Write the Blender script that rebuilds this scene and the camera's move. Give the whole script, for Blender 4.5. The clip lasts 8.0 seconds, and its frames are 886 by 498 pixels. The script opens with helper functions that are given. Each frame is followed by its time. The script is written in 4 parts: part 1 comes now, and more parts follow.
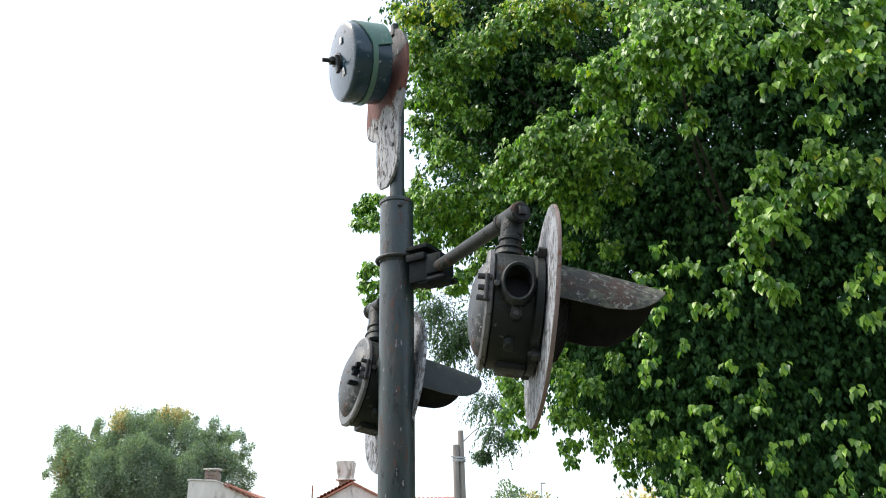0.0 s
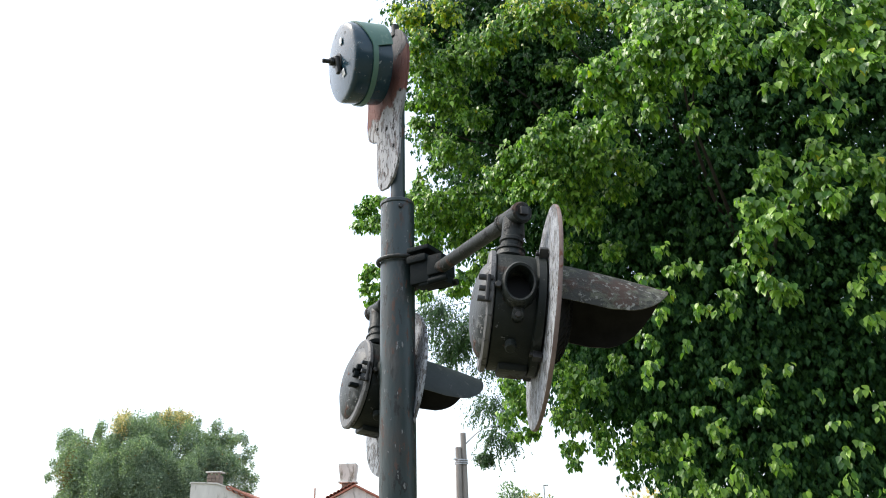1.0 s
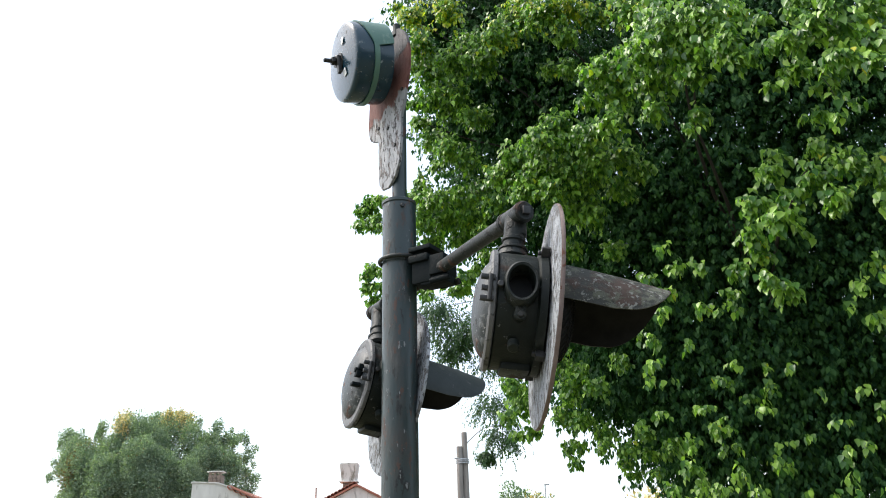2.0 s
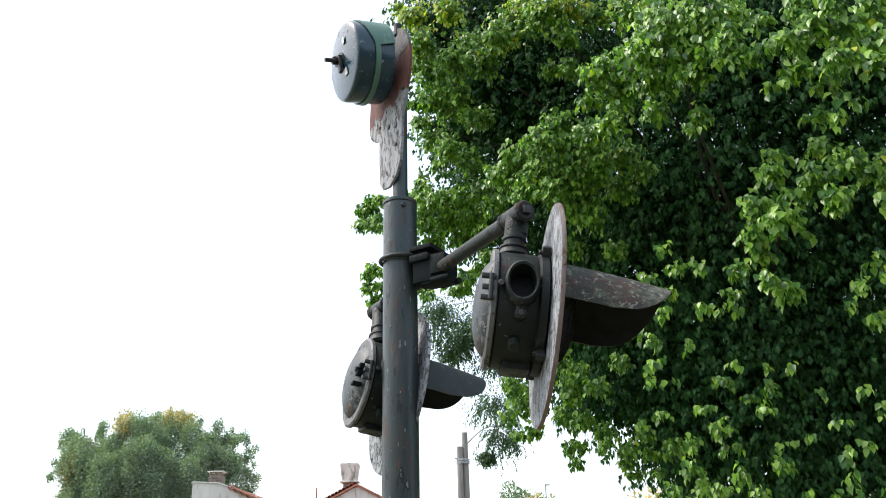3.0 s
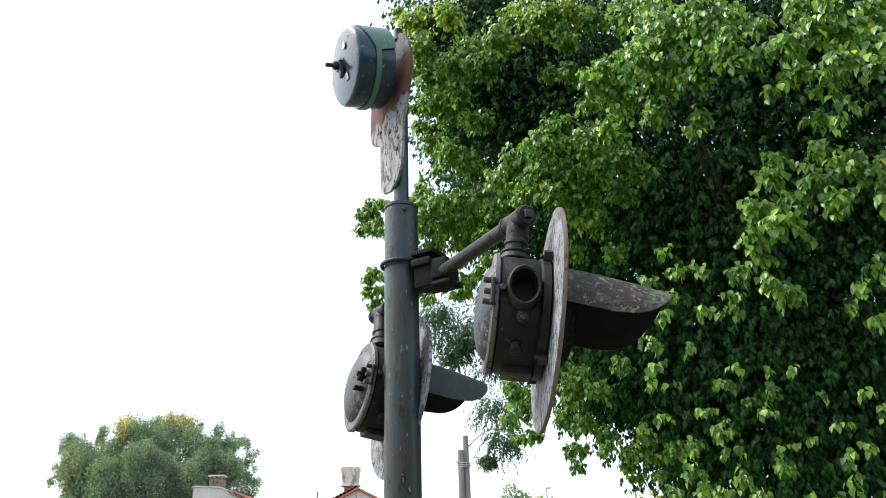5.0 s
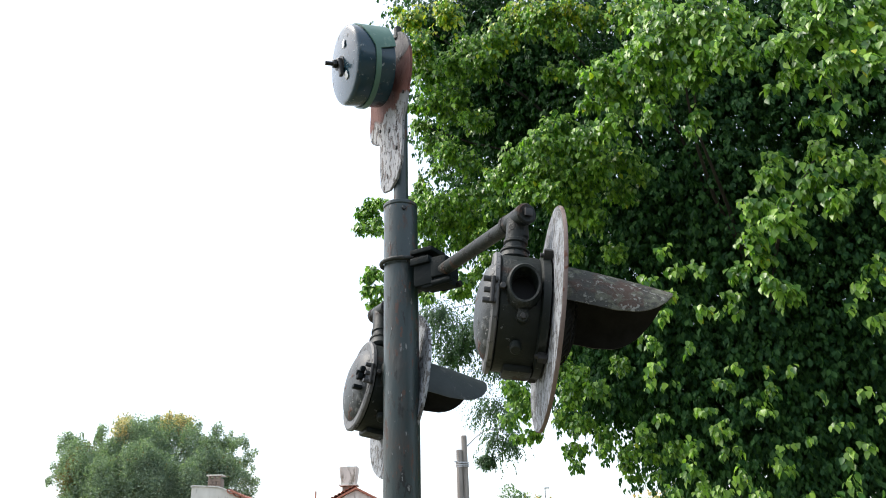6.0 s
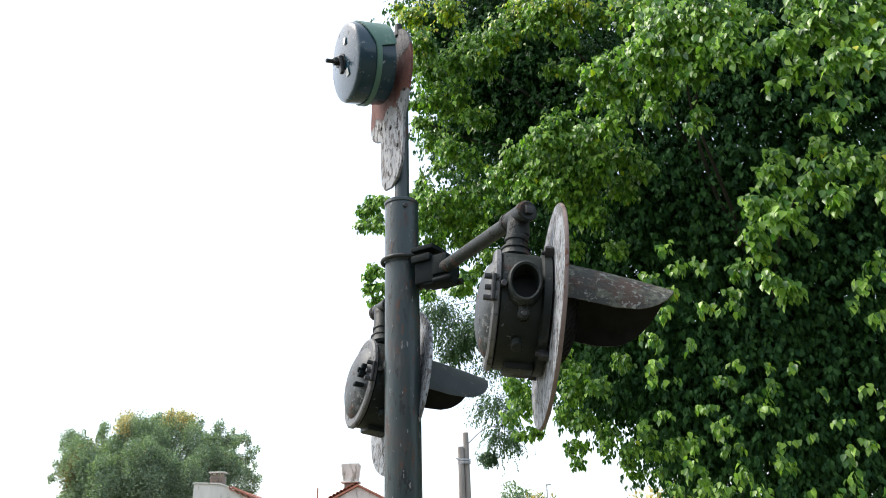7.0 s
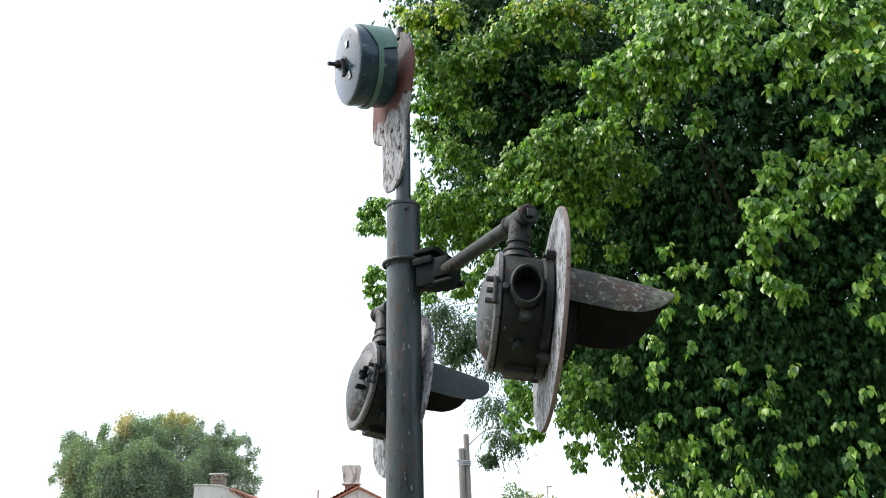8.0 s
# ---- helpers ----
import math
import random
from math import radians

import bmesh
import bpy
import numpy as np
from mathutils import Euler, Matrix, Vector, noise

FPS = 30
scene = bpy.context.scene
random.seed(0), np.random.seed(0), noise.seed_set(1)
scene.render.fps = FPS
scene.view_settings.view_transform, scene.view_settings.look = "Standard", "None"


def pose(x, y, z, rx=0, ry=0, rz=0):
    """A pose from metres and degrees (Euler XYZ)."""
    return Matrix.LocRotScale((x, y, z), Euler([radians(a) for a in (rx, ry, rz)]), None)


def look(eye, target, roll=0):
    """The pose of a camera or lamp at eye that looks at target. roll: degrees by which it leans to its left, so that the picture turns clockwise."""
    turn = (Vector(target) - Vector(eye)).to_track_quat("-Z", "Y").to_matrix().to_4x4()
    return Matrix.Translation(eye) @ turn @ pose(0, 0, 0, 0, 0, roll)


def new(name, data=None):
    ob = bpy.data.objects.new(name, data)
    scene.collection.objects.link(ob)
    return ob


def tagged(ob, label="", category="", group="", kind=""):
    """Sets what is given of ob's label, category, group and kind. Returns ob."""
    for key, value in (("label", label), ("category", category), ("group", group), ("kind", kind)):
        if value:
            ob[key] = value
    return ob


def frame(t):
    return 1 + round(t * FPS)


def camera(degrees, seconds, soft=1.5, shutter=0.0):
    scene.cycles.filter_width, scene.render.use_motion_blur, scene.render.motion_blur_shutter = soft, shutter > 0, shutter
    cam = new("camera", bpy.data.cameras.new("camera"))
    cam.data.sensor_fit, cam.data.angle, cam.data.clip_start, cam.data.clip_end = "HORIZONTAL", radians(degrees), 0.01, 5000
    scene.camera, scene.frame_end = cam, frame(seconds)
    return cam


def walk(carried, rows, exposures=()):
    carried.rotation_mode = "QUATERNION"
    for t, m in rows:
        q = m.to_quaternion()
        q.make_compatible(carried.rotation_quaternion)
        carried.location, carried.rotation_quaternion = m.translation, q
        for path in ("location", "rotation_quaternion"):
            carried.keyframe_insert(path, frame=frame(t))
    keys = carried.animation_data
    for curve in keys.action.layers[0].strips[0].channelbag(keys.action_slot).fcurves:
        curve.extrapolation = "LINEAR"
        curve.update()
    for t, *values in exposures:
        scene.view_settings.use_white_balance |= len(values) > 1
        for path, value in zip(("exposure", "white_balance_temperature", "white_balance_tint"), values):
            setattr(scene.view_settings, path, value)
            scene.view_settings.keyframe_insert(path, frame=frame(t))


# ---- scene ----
cam = camera(58.5, 8.0, soft=1.0)
walk(cam, [
    (0, pose(-0.0005, -0.0099, 1.5985, 111.680, 1.164, 0.165)),
    (0.5, pose(0.0000, 0.0017, 1.5995, 111.809, 1.228, 0.206)),
    (1, pose(0.0022, 0.0043, 1.6003, 111.845, 1.287, 0.359)),
    (1.5, pose(-0.0004, 0.0053, 1.6020, 111.802, 1.367, 0.429)),
    (3, pose(-0.0021, 0.0045, 1.5976, 111.822, 1.270, 0.458)),
    (3.5, pose(0.0006, 0.0036, 1.5994, 111.918, 1.314, 0.464)),
    (4, pose(0.0000, 0.0000, 1.6000, 112.007, 1.391, 0.562)),
    (4.5, pose(-0.0031, -0.0016, 1.6002, 112.053, 1.447, 0.578)),
    (6, pose(-0.0087, 0.0047, 1.5979, 112.040, 1.396, 0.417)),
    (6.5, pose(-0.0068, 0.0080, 1.5991, 112.062, 1.397, 0.402)),
    (7, pose(-0.0071, 0.0039, 1.5990, 111.831, 1.421, 0.545)),
    (7.5, pose(-0.0072, 0.0036, 1.6004, 111.909, 1.424, 0.481)),
    (8, pose(-0.0102, -0.0030, 1.5999, 111.945, 1.372, 0.568)),
])

# ---- world and sun ----
world = bpy.data.worlds.new("sky")
scene.world = world
world.use_nodes = True
wn = world.node_tree
sky = wn.nodes.new("ShaderNodeTexSky")
sky.sky_type, sky.sun_disc = "NISHITA", False
sky.sun_elevation, sky.sun_rotation = radians(55), radians(-80)
sky.air_density, sky.dust_density = 1.0, 4.0
wn.nodes["Background"].inputs[1].default_value = 0.15
haze = wn.nodes.new("ShaderNodeHueSaturation")
haze.inputs["Saturation"].default_value = 0.75
wn.links.new(sky.outputs[0], haze.inputs["Color"])
veil = wn.nodes.new("ShaderNodeMix")
veil.data_type = "RGBA"
veil.inputs["Factor"].default_value = 0.3
veil.inputs[7].default_value = (3.9, 4.5, 4.9, 1)
wn.links.new(haze.outputs[0], veil.inputs[6])
wn.links.new(veil.outputs[2], wn.nodes["Background"].inputs[0])
scene.view_settings.exposure = 1.45
sun = new("sun", bpy.data.lights.new("sun", "SUN"))
sun.data.energy, sun.data.angle, sun.data.color = 0.85, radians(20), (1, 0.96, 0.88)
_a, _e = radians(-80), radians(55)
sun.matrix_world = look((math.sin(_a) * math.cos(_e) * 60, math.cos(_a) * math.cos(_e) * 60, math.sin(_e) * 60), (0, 0, 0))


# ---- materials ----
def surface(name, low, high, scale=6.0, rough=0.6, metal=0.0, bump=0.2, layers=(), stretch=(1, 1, 1), fine=60.0, sheen=0.5):
    """A weathered surface: two colours mottled at two scales, then layers of (colour, scale, threshold, softness, roughness
    and, for paint that ends at a height, the heights between which it comes in)."""
    m = bpy.data.materials.new(name)
    m.use_nodes = True
    nt = m.node_tree
    N, L = nt.nodes, nt.links
    b = N["Principled BSDF"]
    tc, mp = N.new("ShaderNodeTexCoord"), N.new("ShaderNodeMapping")
    mp.inputs["Scale"].default_value = stretch
    L.new(tc.outputs["Object"], mp.inputs[0])

    def noisy(s, detail=6):
        n = N.new("ShaderNodeTexNoise")
        n.inputs["Scale"].default_value, n.inputs["Detail"].default_value, n.inputs["Roughness"].default_value = s, detail, 0.65
        L.new(mp.outputs[0], n.inputs["Vector"])
        return n.outputs["Fac"]

    def mix(fac, a, c):
        x = N.new("ShaderNodeMix")
        x.data_type = "RGBA"
        L.new(fac, x.inputs["Factor"])
        for sock, v in ((x.inputs[6], a), (x.inputs[7], c)):
            if isinstance(v, tuple):
                sock.default_value = (*v, 1)
            else:
                L.new(v, sock)
        return x.outputs[2]

    def ramp(fac, lo, hi):
        r = N.new("ShaderNodeMapRange")
        r.inputs["From Min"].default_value, r.inputs["From Max"].default_value = lo, hi
        L.new(fac, r.inputs["Value"])
        return r.outputs[0]

    big, small = noisy(scale), noisy(fine, 3)
    col = mix(ramp(big, 0.35, 0.65), low, high)
    mid = tuple((p + q) * 0.5 for p, q in zip(low, high))
    half = N.new("ShaderNodeMath")
    half.operation, half.inputs[1].default_value = "MULTIPLY", 0.35
    L.new(small, half.inputs[0])
    col = mix(half.outputs[0], col, mid)
    height = small
    rsock = None
    for colour, s, thr, soft, rr, *band in layers:
        worn = noisy(s)
        if band:
            axes = N.new("ShaderNodeSeparateXYZ")
            L.new(tc.outputs["Object"], axes.inputs[0])
            shift = ramp(axes.outputs[2], *band)
            shift.node.inputs["To Min"].default_value, shift.node.inputs["To Max"].default_value = -0.3, 0.3
            both = N.new("ShaderNodeMath")
            L.new(worn, both.inputs[0])
            L.new(shift, both.inputs[1])
            worn = both.outputs[0]
        f = ramp(worn, thr, thr + soft)
        col = mix(f, col, colour)
        add = N.new("ShaderNodeMath")
        add.operation = "MULTIPLY_ADD"
        add.inputs[1].default_value = 1.2
        L.new(f, add.inputs[0])
        L.new(height, add.inputs[2])
        height = add.outputs[0]
        rm = N.new("ShaderNodeMix")
        L.new(f, rm.inputs["Factor"])
        rm.inputs[2].default_value, rm.inputs[3].default_value = rough, rr
        if rsock:
            L.new(rsock, rm.inputs[2])
        rsock = rm.outputs[0]
    L.new(col, b.inputs["Base Color"])
    b.inputs["Roughness"].default_value, b.inputs["Metallic"].default_value = rough, metal
    b.inputs["Specular IOR Level"].default_value = sheen
    if rsock:
        L.new(rsock, b.inputs["Roughness"])
    bp = N.new("ShaderNodeBump")
    bp.inputs["Strength"].default_value, bp.inputs["Distance"].default_value = bump, 0.004
    L.new(height, bp.inputs["Height"])
    L.new(bp.outputs[0], b.inputs["Normal"])
    return m


def foliage(name, low, high, rough=0.35, through_light=0.3, sheen=0.5):
    """Leaf: two greens varied leaf by leaf, glossy, with some light passing through."""
    m = bpy.data.materials.new(name)
    m.use_nodes = True
    nt = m.node_tree
    N, L = nt.nodes, nt.links
    b = N["Principled BSDF"]
    geo, obj = N.new("ShaderNodeNewGeometry"), N.new("ShaderNodeObjectInfo")
    add = N.new("ShaderNodeMath")
    add.operation = "ADD"
    L.new(geo.outputs["Random Per Island"], add.inputs[0])
    L.new(obj.outputs["Random"], add.inputs[1])
    fr = N.new("ShaderNodeMath")
    fr.operation = "FRACT"
    L.new(add.outputs[0], fr.inputs[0])
    few = N.new("ShaderNodeMath")
    few.operation, few.inputs[1].default_value = "POWER", 1.5
    L.new(fr.outputs[0], few.inputs[0])
    x = N.new("ShaderNodeMix")
    x.data_type = "RGBA"
    L.new(few.outputs[0], x.inputs["Factor"])
    x.inputs[6].default_value, x.inputs[7].default_value = (*low, 1), (*high, 1)
    L.new(x.outputs[2], b.inputs["Base Color"])
    b.inputs["Roughness"].default_value = rough
    b.inputs["Specular IOR Level"].default_value = sheen
    t = N.new("ShaderNodeBsdfTranslucent")
    br = N.new("ShaderNodeMix")
    br.data_type, br.blend_type = "RGBA", "MULTIPLY"
    br.inputs["Factor"].default_value = 1.0
    L.new(x.outputs[2], br.inputs[6])
    br.inputs[7].default_value = (1.25, 1.6, 0.5, 1)
    L.new(br.outputs[2], t.inputs["Color"])
    ms = N.new("ShaderNodeMixShader")
    ms.inputs[0].default_value = through_light
    L.new(b.outputs[0], ms.inputs[1])
    L.new(t.outputs[0], ms.inputs[2])
    L.new(ms.outputs[0], N["Material Output"].inputs[0])
    return m


RUST = (0.11, 0.045, 0.028)
POLE_PAINT = surface("worn dark green paint", (0.014, 0.028, 0.03), (0.03, 0.046, 0.047), 4, 0.38, 0, 0.22,
                     [((0.042, 0.038, 0.034), 7, 0.53, 0.12, 0.6), ((0.055, 0.06, 0.058), 14, 0.55, 0.1, 0.55), ((0.065, 0.045, 0.038), 13, 0.59, 0.06, 0.8), ((0.085, 0.052, 0.043), 42, 0.595, 0.03, 0.85), ((0.01, 0.013, 0.013), 30, 0.59, 0.04, 0.5), ((0.2, 0.21, 0.21), 60, 0.64, 0.03, 0.6)], (1, 1, 0.35))
IRON = surface("sooty brown-black iron paint", (0.009, 0.013, 0.012), (0.022, 0.026, 0.024), 7, 0.5, 0, 0.45,
               [((0.04, 0.039, 0.035), 13, 0.56, 0.08, 0.7), ((0.06, 0.038, 0.029), 11, 0.55, 0.07, 0.85), ((0.12, 0.12, 0.115), 55, 0.64, 0.03, 0.6), ((0.008, 0.008, 0.008), 28, 0.6, 0.05, 0.7)], sheen=0.28)
HOUSING = surface("black-green housing paint", (0.007, 0.0105, 0.0095), (0.019, 0.023, 0.02), 7, 0.5, 0, 0.45,
                  [((0.035, 0.038, 0.034), 13, 0.56, 0.08, 0.7), ((0.05, 0.034, 0.027), 11, 0.61, 0.05, 0.85), ((0.13, 0.135, 0.13), 58, 0.66, 0.03, 0.6)], sheen=0.22)
DOOR_PAINT = surface("weathered grey door paint", (0.022, 0.028, 0.03), (0.042, 0.049, 0.051), 8, 0.52, 0, 0.4,
                     [((0.11, 0.115, 0.115), 16, 0.56, 0.06, 0.6), (RUST, 12, 0.6, 0.04, 0.85), ((0.25, 0.25, 0.25), 55, 0.63, 0.03, 0.6), ((0.015, 0.015, 0.015), 22, 0.6, 0.04, 0.7)])
RIM_PAINT = surface("bare rubbed iron edge", (0.078, 0.079, 0.079), (0.14, 0.14, 0.14), 14, 0.6, 0, 0.4,
                    [((0.03, 0.03, 0.03), 30, 0.57, 0.06, 0.7), (RUST, 20, 0.63, 0.05, 0.85)])
BELL_PAINT = surface("glossy dark blue-green bell paint", (0.005, 0.026, 0.043), (0.014, 0.046, 0.068), 5, 0.2, 0.0, 0.12,
                     [((0.035, 0.065, 0.08), 11, 0.57, 0.15, 0.35), ((0.2, 0.23, 0.24), 60, 0.63, 0.03, 0.5), ((0.012, 0.016, 0.018), 30, 0.62, 0.05, 0.6)])
STRAP_PAINT = surface("faded green paint", (0.06, 0.14, 0.11), (0.09, 0.18, 0.14), 12, 0.5, 0, 0.15, [((0.04, 0.05, 0.05), 40, 0.66, 0.05, 0.7), ((0.16, 0.24, 0.2), 20, 0.6, 0.1, 0.6)])
PLATE_PAINT = surface("peeling white paint over red rust", (0.2, 0.21, 0.22), (0.36, 0.36, 0.37), 14, 0.7, 0, 0.9,
                      [((0.15, 0.13, 0.125), 45, 0.54, 0.04, 0.85), ((0.03, 0.025, 0.025), 60, 0.6, 0.02, 0.9), ((0.15, 0.055, 0.042), 14, 0.5, 0.06, 0.8, -0.17, -0.07),
                       ((0.075, 0.07, 0.07), 7, 0.5, 0.08, 0.6, 0.0, 0.12), ((0.4, 0.37, 0.34), 20, 0.655, 0.03, 0.7)], (1, 1, 0.5))
DISC_PAINT = surface("flaking grey disc paint", (0.22, 0.235, 0.255), (0.34, 0.36, 0.385), 24, 0.75, 0, 0.8,
                     [((0.13, 0.125, 0.12), 70, 0.52, 0.05, 0.8), ((0.05, 0.05, 0.05), 110, 0.57, 0.02, 0.85), ((0.2, 0.15, 0.13), 10, 0.74, 0.08, 0.85)], (1, 1, 0.5))
DISC_EDGE = surface("rusty pinkish disc edge", (0.12, 0.085, 0.075), (0.21, 0.16, 0.145), 20, 0.8, 0, 0.5, [(RUST, 24, 0.58, 0.05, 0.85)])
HOOD_PAINT = surface("dull blue-grey hood paint", (0.022, 0.03, 0.032), (0.04, 0.05, 0.052), 9, 0.55, 0, 0.3, [((0.08, 0.085, 0.085), 30, 0.6, 0.05, 0.7)], sheen=0.35)
VISOR_PAINT = surface("lichen-spotted dark steel", (0.021, 0.023, 0.019), (0.045, 0.045, 0.036), 12, 0.7, 0, 0.5,
                      [((0.072, 0.045, 0.034), 8, 0.54, 0.07, 0.85), ((0.115, 0.12, 0.09), 24, 0.51, 0.07, 0.95), ((0.24, 0.24, 0.215), 62, 0.575, 0.03, 0.95), ((0.24, 0.24, 0.215), 30, 0.64, 0.02, 0.95)])
# darker than IRON: the shade on the clamp is put into its colour
CLAMP_PAINT = surface("near-black iron with clamp shade", (0.004, 0.007, 0.008), (0.01, 0.014, 0.015), 9, 0.65, 0, 0.4, [((0.025, 0.023, 0.021), 16, 0.62, 0.06, 0.8)], sheen=0.1)
# near-black that stands for shade inside the sight port
PORT_DEPTH = surface("dark of the port's depth", (0.003, 0.003, 0.0033), (0.007, 0.007, 0.0065), 18, 0.55, 0, 0.1, sheen=0.2)
FLAT_BLACK = surface("flat black", (0.01, 0.01, 0.01), (0.018, 0.018, 0.018), 20, 0.85, sheen=0.15)
BOLT = surface("dull bolt steel", (0.018, 0.02, 0.02), (0.05, 0.048, 0.046), 40, 0.45, 0.4, 0.2)
WHITE_MARK = surface("white sticker remains", (0.6, 0.6, 0.6), (0.75, 0.75, 0.75), 50, 0.6)
STUCCO = surface("stained white render", (0.55, 0.52, 0.47), (0.72, 0.69, 0.64), 0.8, 0.9, 0, 0.3, [((0.35, 0.31, 0.27), 1.3, 0.6, 0.15, 0.9)], (1, 1, 0.3), 20)
STUCCO_DIRTY = surface("weathered grey render", (0.5, 0.47, 0.43), (0.68, 0.65, 0.6), 1.2, 0.9, 0, 0.4, [((0.22, 0.2, 0.16), 2.0, 0.56, 0.1, 0.95)], (1, 1, 0.35), 25)
STUCCO_GREY = surface("plain dark grey render", (0.2, 0.2, 0.19), (0.3, 0.29, 0.28), 0.7, 0.9, 0, 0.3, fine=20)
CLAY = surface("clay roof tile", (0.28, 0.1, 0.065), (0.4, 0.17, 0.11), 3, 0.85, 0, 0.3, [((0.13, 0.08, 0.06), 5, 0.6, 0.1, 0.9)], fine=30)
BRICK = surface("sooty chimney brick", (0.14, 0.11, 0.09), (0.24, 0.18, 0.14), 4, 0.9, 0, 0.3, fine=30)
WOOD = surface("grey weathered timber", (0.17, 0.15, 0.135), (0.28, 0.26, 0.24), 3, 0.85, 0, 0.4, [((0.09, 0.08, 0.07), 6, 0.6, 0.1, 0.9)], (4, 4, 0.3))
GALV = surface("galvanised steel", (0.3, 0.31, 0.32), (0.42, 0.43, 0.44), 5, 0.5, 0.6)
BARK = surface("grey-brown bark", (0.022, 0.019, 0.016), (0.045, 0.04, 0.034), 7, 0.9, 0, 0.8, [((0.03, 0.025, 0.02), 18, 0.55, 0.1, 0.95)], (2, 2, 0.5))
EARTH = surface("dry grass and earth", (0.09, 0.1, 0.045), (0.16, 0.14, 0.09), 0.6, 0.95, 0, 0.6, [((0.2, 0.17, 0.13), 0.25, 0.58, 0.1, 0.95)], fine=9)
LEAF = foliage("green glossy leaf", (0.052, 0.142, 0.03), (0.34, 0.53, 0.09), 0.32, 0.36)
# yellow copy of LEAF: sunlight on the top sprays put into the colour
LEAF_SUNLIT = foliage("leaf coloured yellow as sunlit", (0.34, 0.42, 0.03), (0.62, 0.56, 0.06), 0.4, 0.4)
# darker copy of LEAF: the crown's inner shade is put into the colour
LEAF_SHADED = foliage("leaf darkened for inner shade", (0.018, 0.06, 0.026), (0.068, 0.155, 0.048), 0.6, 0.38, 0.12)
LEAF_FINE = foliage("fine green leaf", (0.04, 0.09, 0.04), (0.09, 0.17, 0.07), 0.5, 0.25)
# paled and blued: distance haze is put into this leaf colour
LEAF_HAZED = foliage("dull green leaf paled for haze", (0.14, 0.195, 0.15), (0.34, 0.4, 0.295), 0.75, 0.3, 0.2)
# gold stands in for sun on crown tips; also the shrubs' own yellow
LEAF_GOLD = foliage("gold leaf for sunlit tips and yellow shrubs", (0.55, 0.4, 0.15), (0.78, 0.6, 0.3), 0.5, 0.15)
LEAF_DRY = foliage("dry brown leaf", (0.16, 0.1, 0.03), (0.28, 0.18, 0.05), 0.6, 0.25)


def red_glass():
    m = bpy.data.materials.new("red lens glass")
    m.use_nodes = True
    b = m.node_tree.nodes["Principled BSDF"]
    b.inputs["Base Color"].default_value = (0.06, 0.006, 0.008, 1)
    b.inputs["Roughness"].default_value = 0.2
    return m


def red_glow():
    m = bpy.data.materials.new("lit red lens")
    m.use_nodes = True
    b = m.node_tree.nodes["Principled BSDF"]
    b.inputs["Base Color"].default_value = (0.3, 0.01, 0.02, 1)
    b.inputs["Emission Color"].default_value = (1, 0.012, 0.06, 1)
    b.inputs["Emission Strength"].default_value = 0.1
    return m


RED_GLASS, RED_GLOW = red_glass(), red_glow()


# ---- mesh helpers ----
def part(name, bm, material, parent=None, label="", m=None, smooth=True):
    """Link a bmesh as one mesh object under a thing or a part."""
    me = bpy.data.meshes.new(name)
    bmesh.ops.recalc_face_normals(bm, faces=bm.faces)
    bm.to_mesh(me)
    bm.free()
    me.materials.append(material)
    if smooth:
        me.shade_smooth()
        me.set_sharp_from_angle(angle=radians(38))
    ob = new(name, me)
    ob.parent = parent
    if m is not None:
        ob.matrix_basis = m
    return tagged(ob, label)


def thing(name, x, y, z, label, category, group="", kind="", rz=0):
    ob = new(name)
    ob.matrix_basis = pose(x, y, z, 0, 0, rz)
    ob.empty_display_size = 0.2
    return tagged(ob, label, category, group, kind)


def lathe(bm, profile, seg=40, a0=0.0, a1=360.0, wobble=0.0):
    """Turn (x, r) pairs about the X axis; angle 0 points to +Z, growing towards +Y."""
    full = abs(a1 - a0) >= 359.9
    n = seg if full else seg + 1
    rings = []
    for x, r in profile:
        if r < 1e-6:
            rings.append([bm.verts.new((x, 0, 0))])
            continue
        ring = []
        for i in range(n):
            a = radians(a0 + (a1 - a0) * i / seg)
            rr = r * (1 + wobble * noise.noise((x * 9, math.cos(a) * 2, math.sin(a) * 2)))
            ring.append(bm.verts.new((x, rr * math.sin(a), rr * math.cos(a))))
        rings.append(ring)
    for p, q in zip(rings, rings[1:]):
        for i in range(seg):
            j = (i + 1) % n
            if len(p) == 1 and len(q) == 1:
                continue
            if len(p) == 1:
                bm.faces.new((p[0], q[i], q[j]))
            elif len(q) == 1:
                bm.faces.new((p[i], q[0], p[j]))
            else:
                bm.faces.new((p[i], q[i], q[j], p[j]))
    return bm


def turned(profile, seg=40, a0=0.0, a1=360.0, wobble=0.0):
    return lathe(bmesh.new(), profile, seg, a0, a1, wobble)


def along(p, q):
    """The pose whose X axis runs from p to q, with its origin at p."""
    return Matrix.Translation(p) @ (Vector(q) - Vector(p)).to_track_quat("X", "Z").to_matrix().to_4x4()


def rod(p, q, r, seg=16, r2=None, bm=None):
    """A round bar with closed, slightly rounded ends from p to q."""
    bm = bm or bmesh.new()
    r2 = r2 or r
    n = (Vector(q) - Vector(p)).length
    c = min(r * 0.2, n * 0.2)
    before = set(bm.verts)
    lathe(bm, [(0, 0), (0, r - c), (c, r), (n - c, r2), (n, r2 - c), (n, 0)], seg)
    bmesh.ops.transform(bm, matrix=along(p, q), verts=[v for v in bm.verts if v not in before])
    return bm


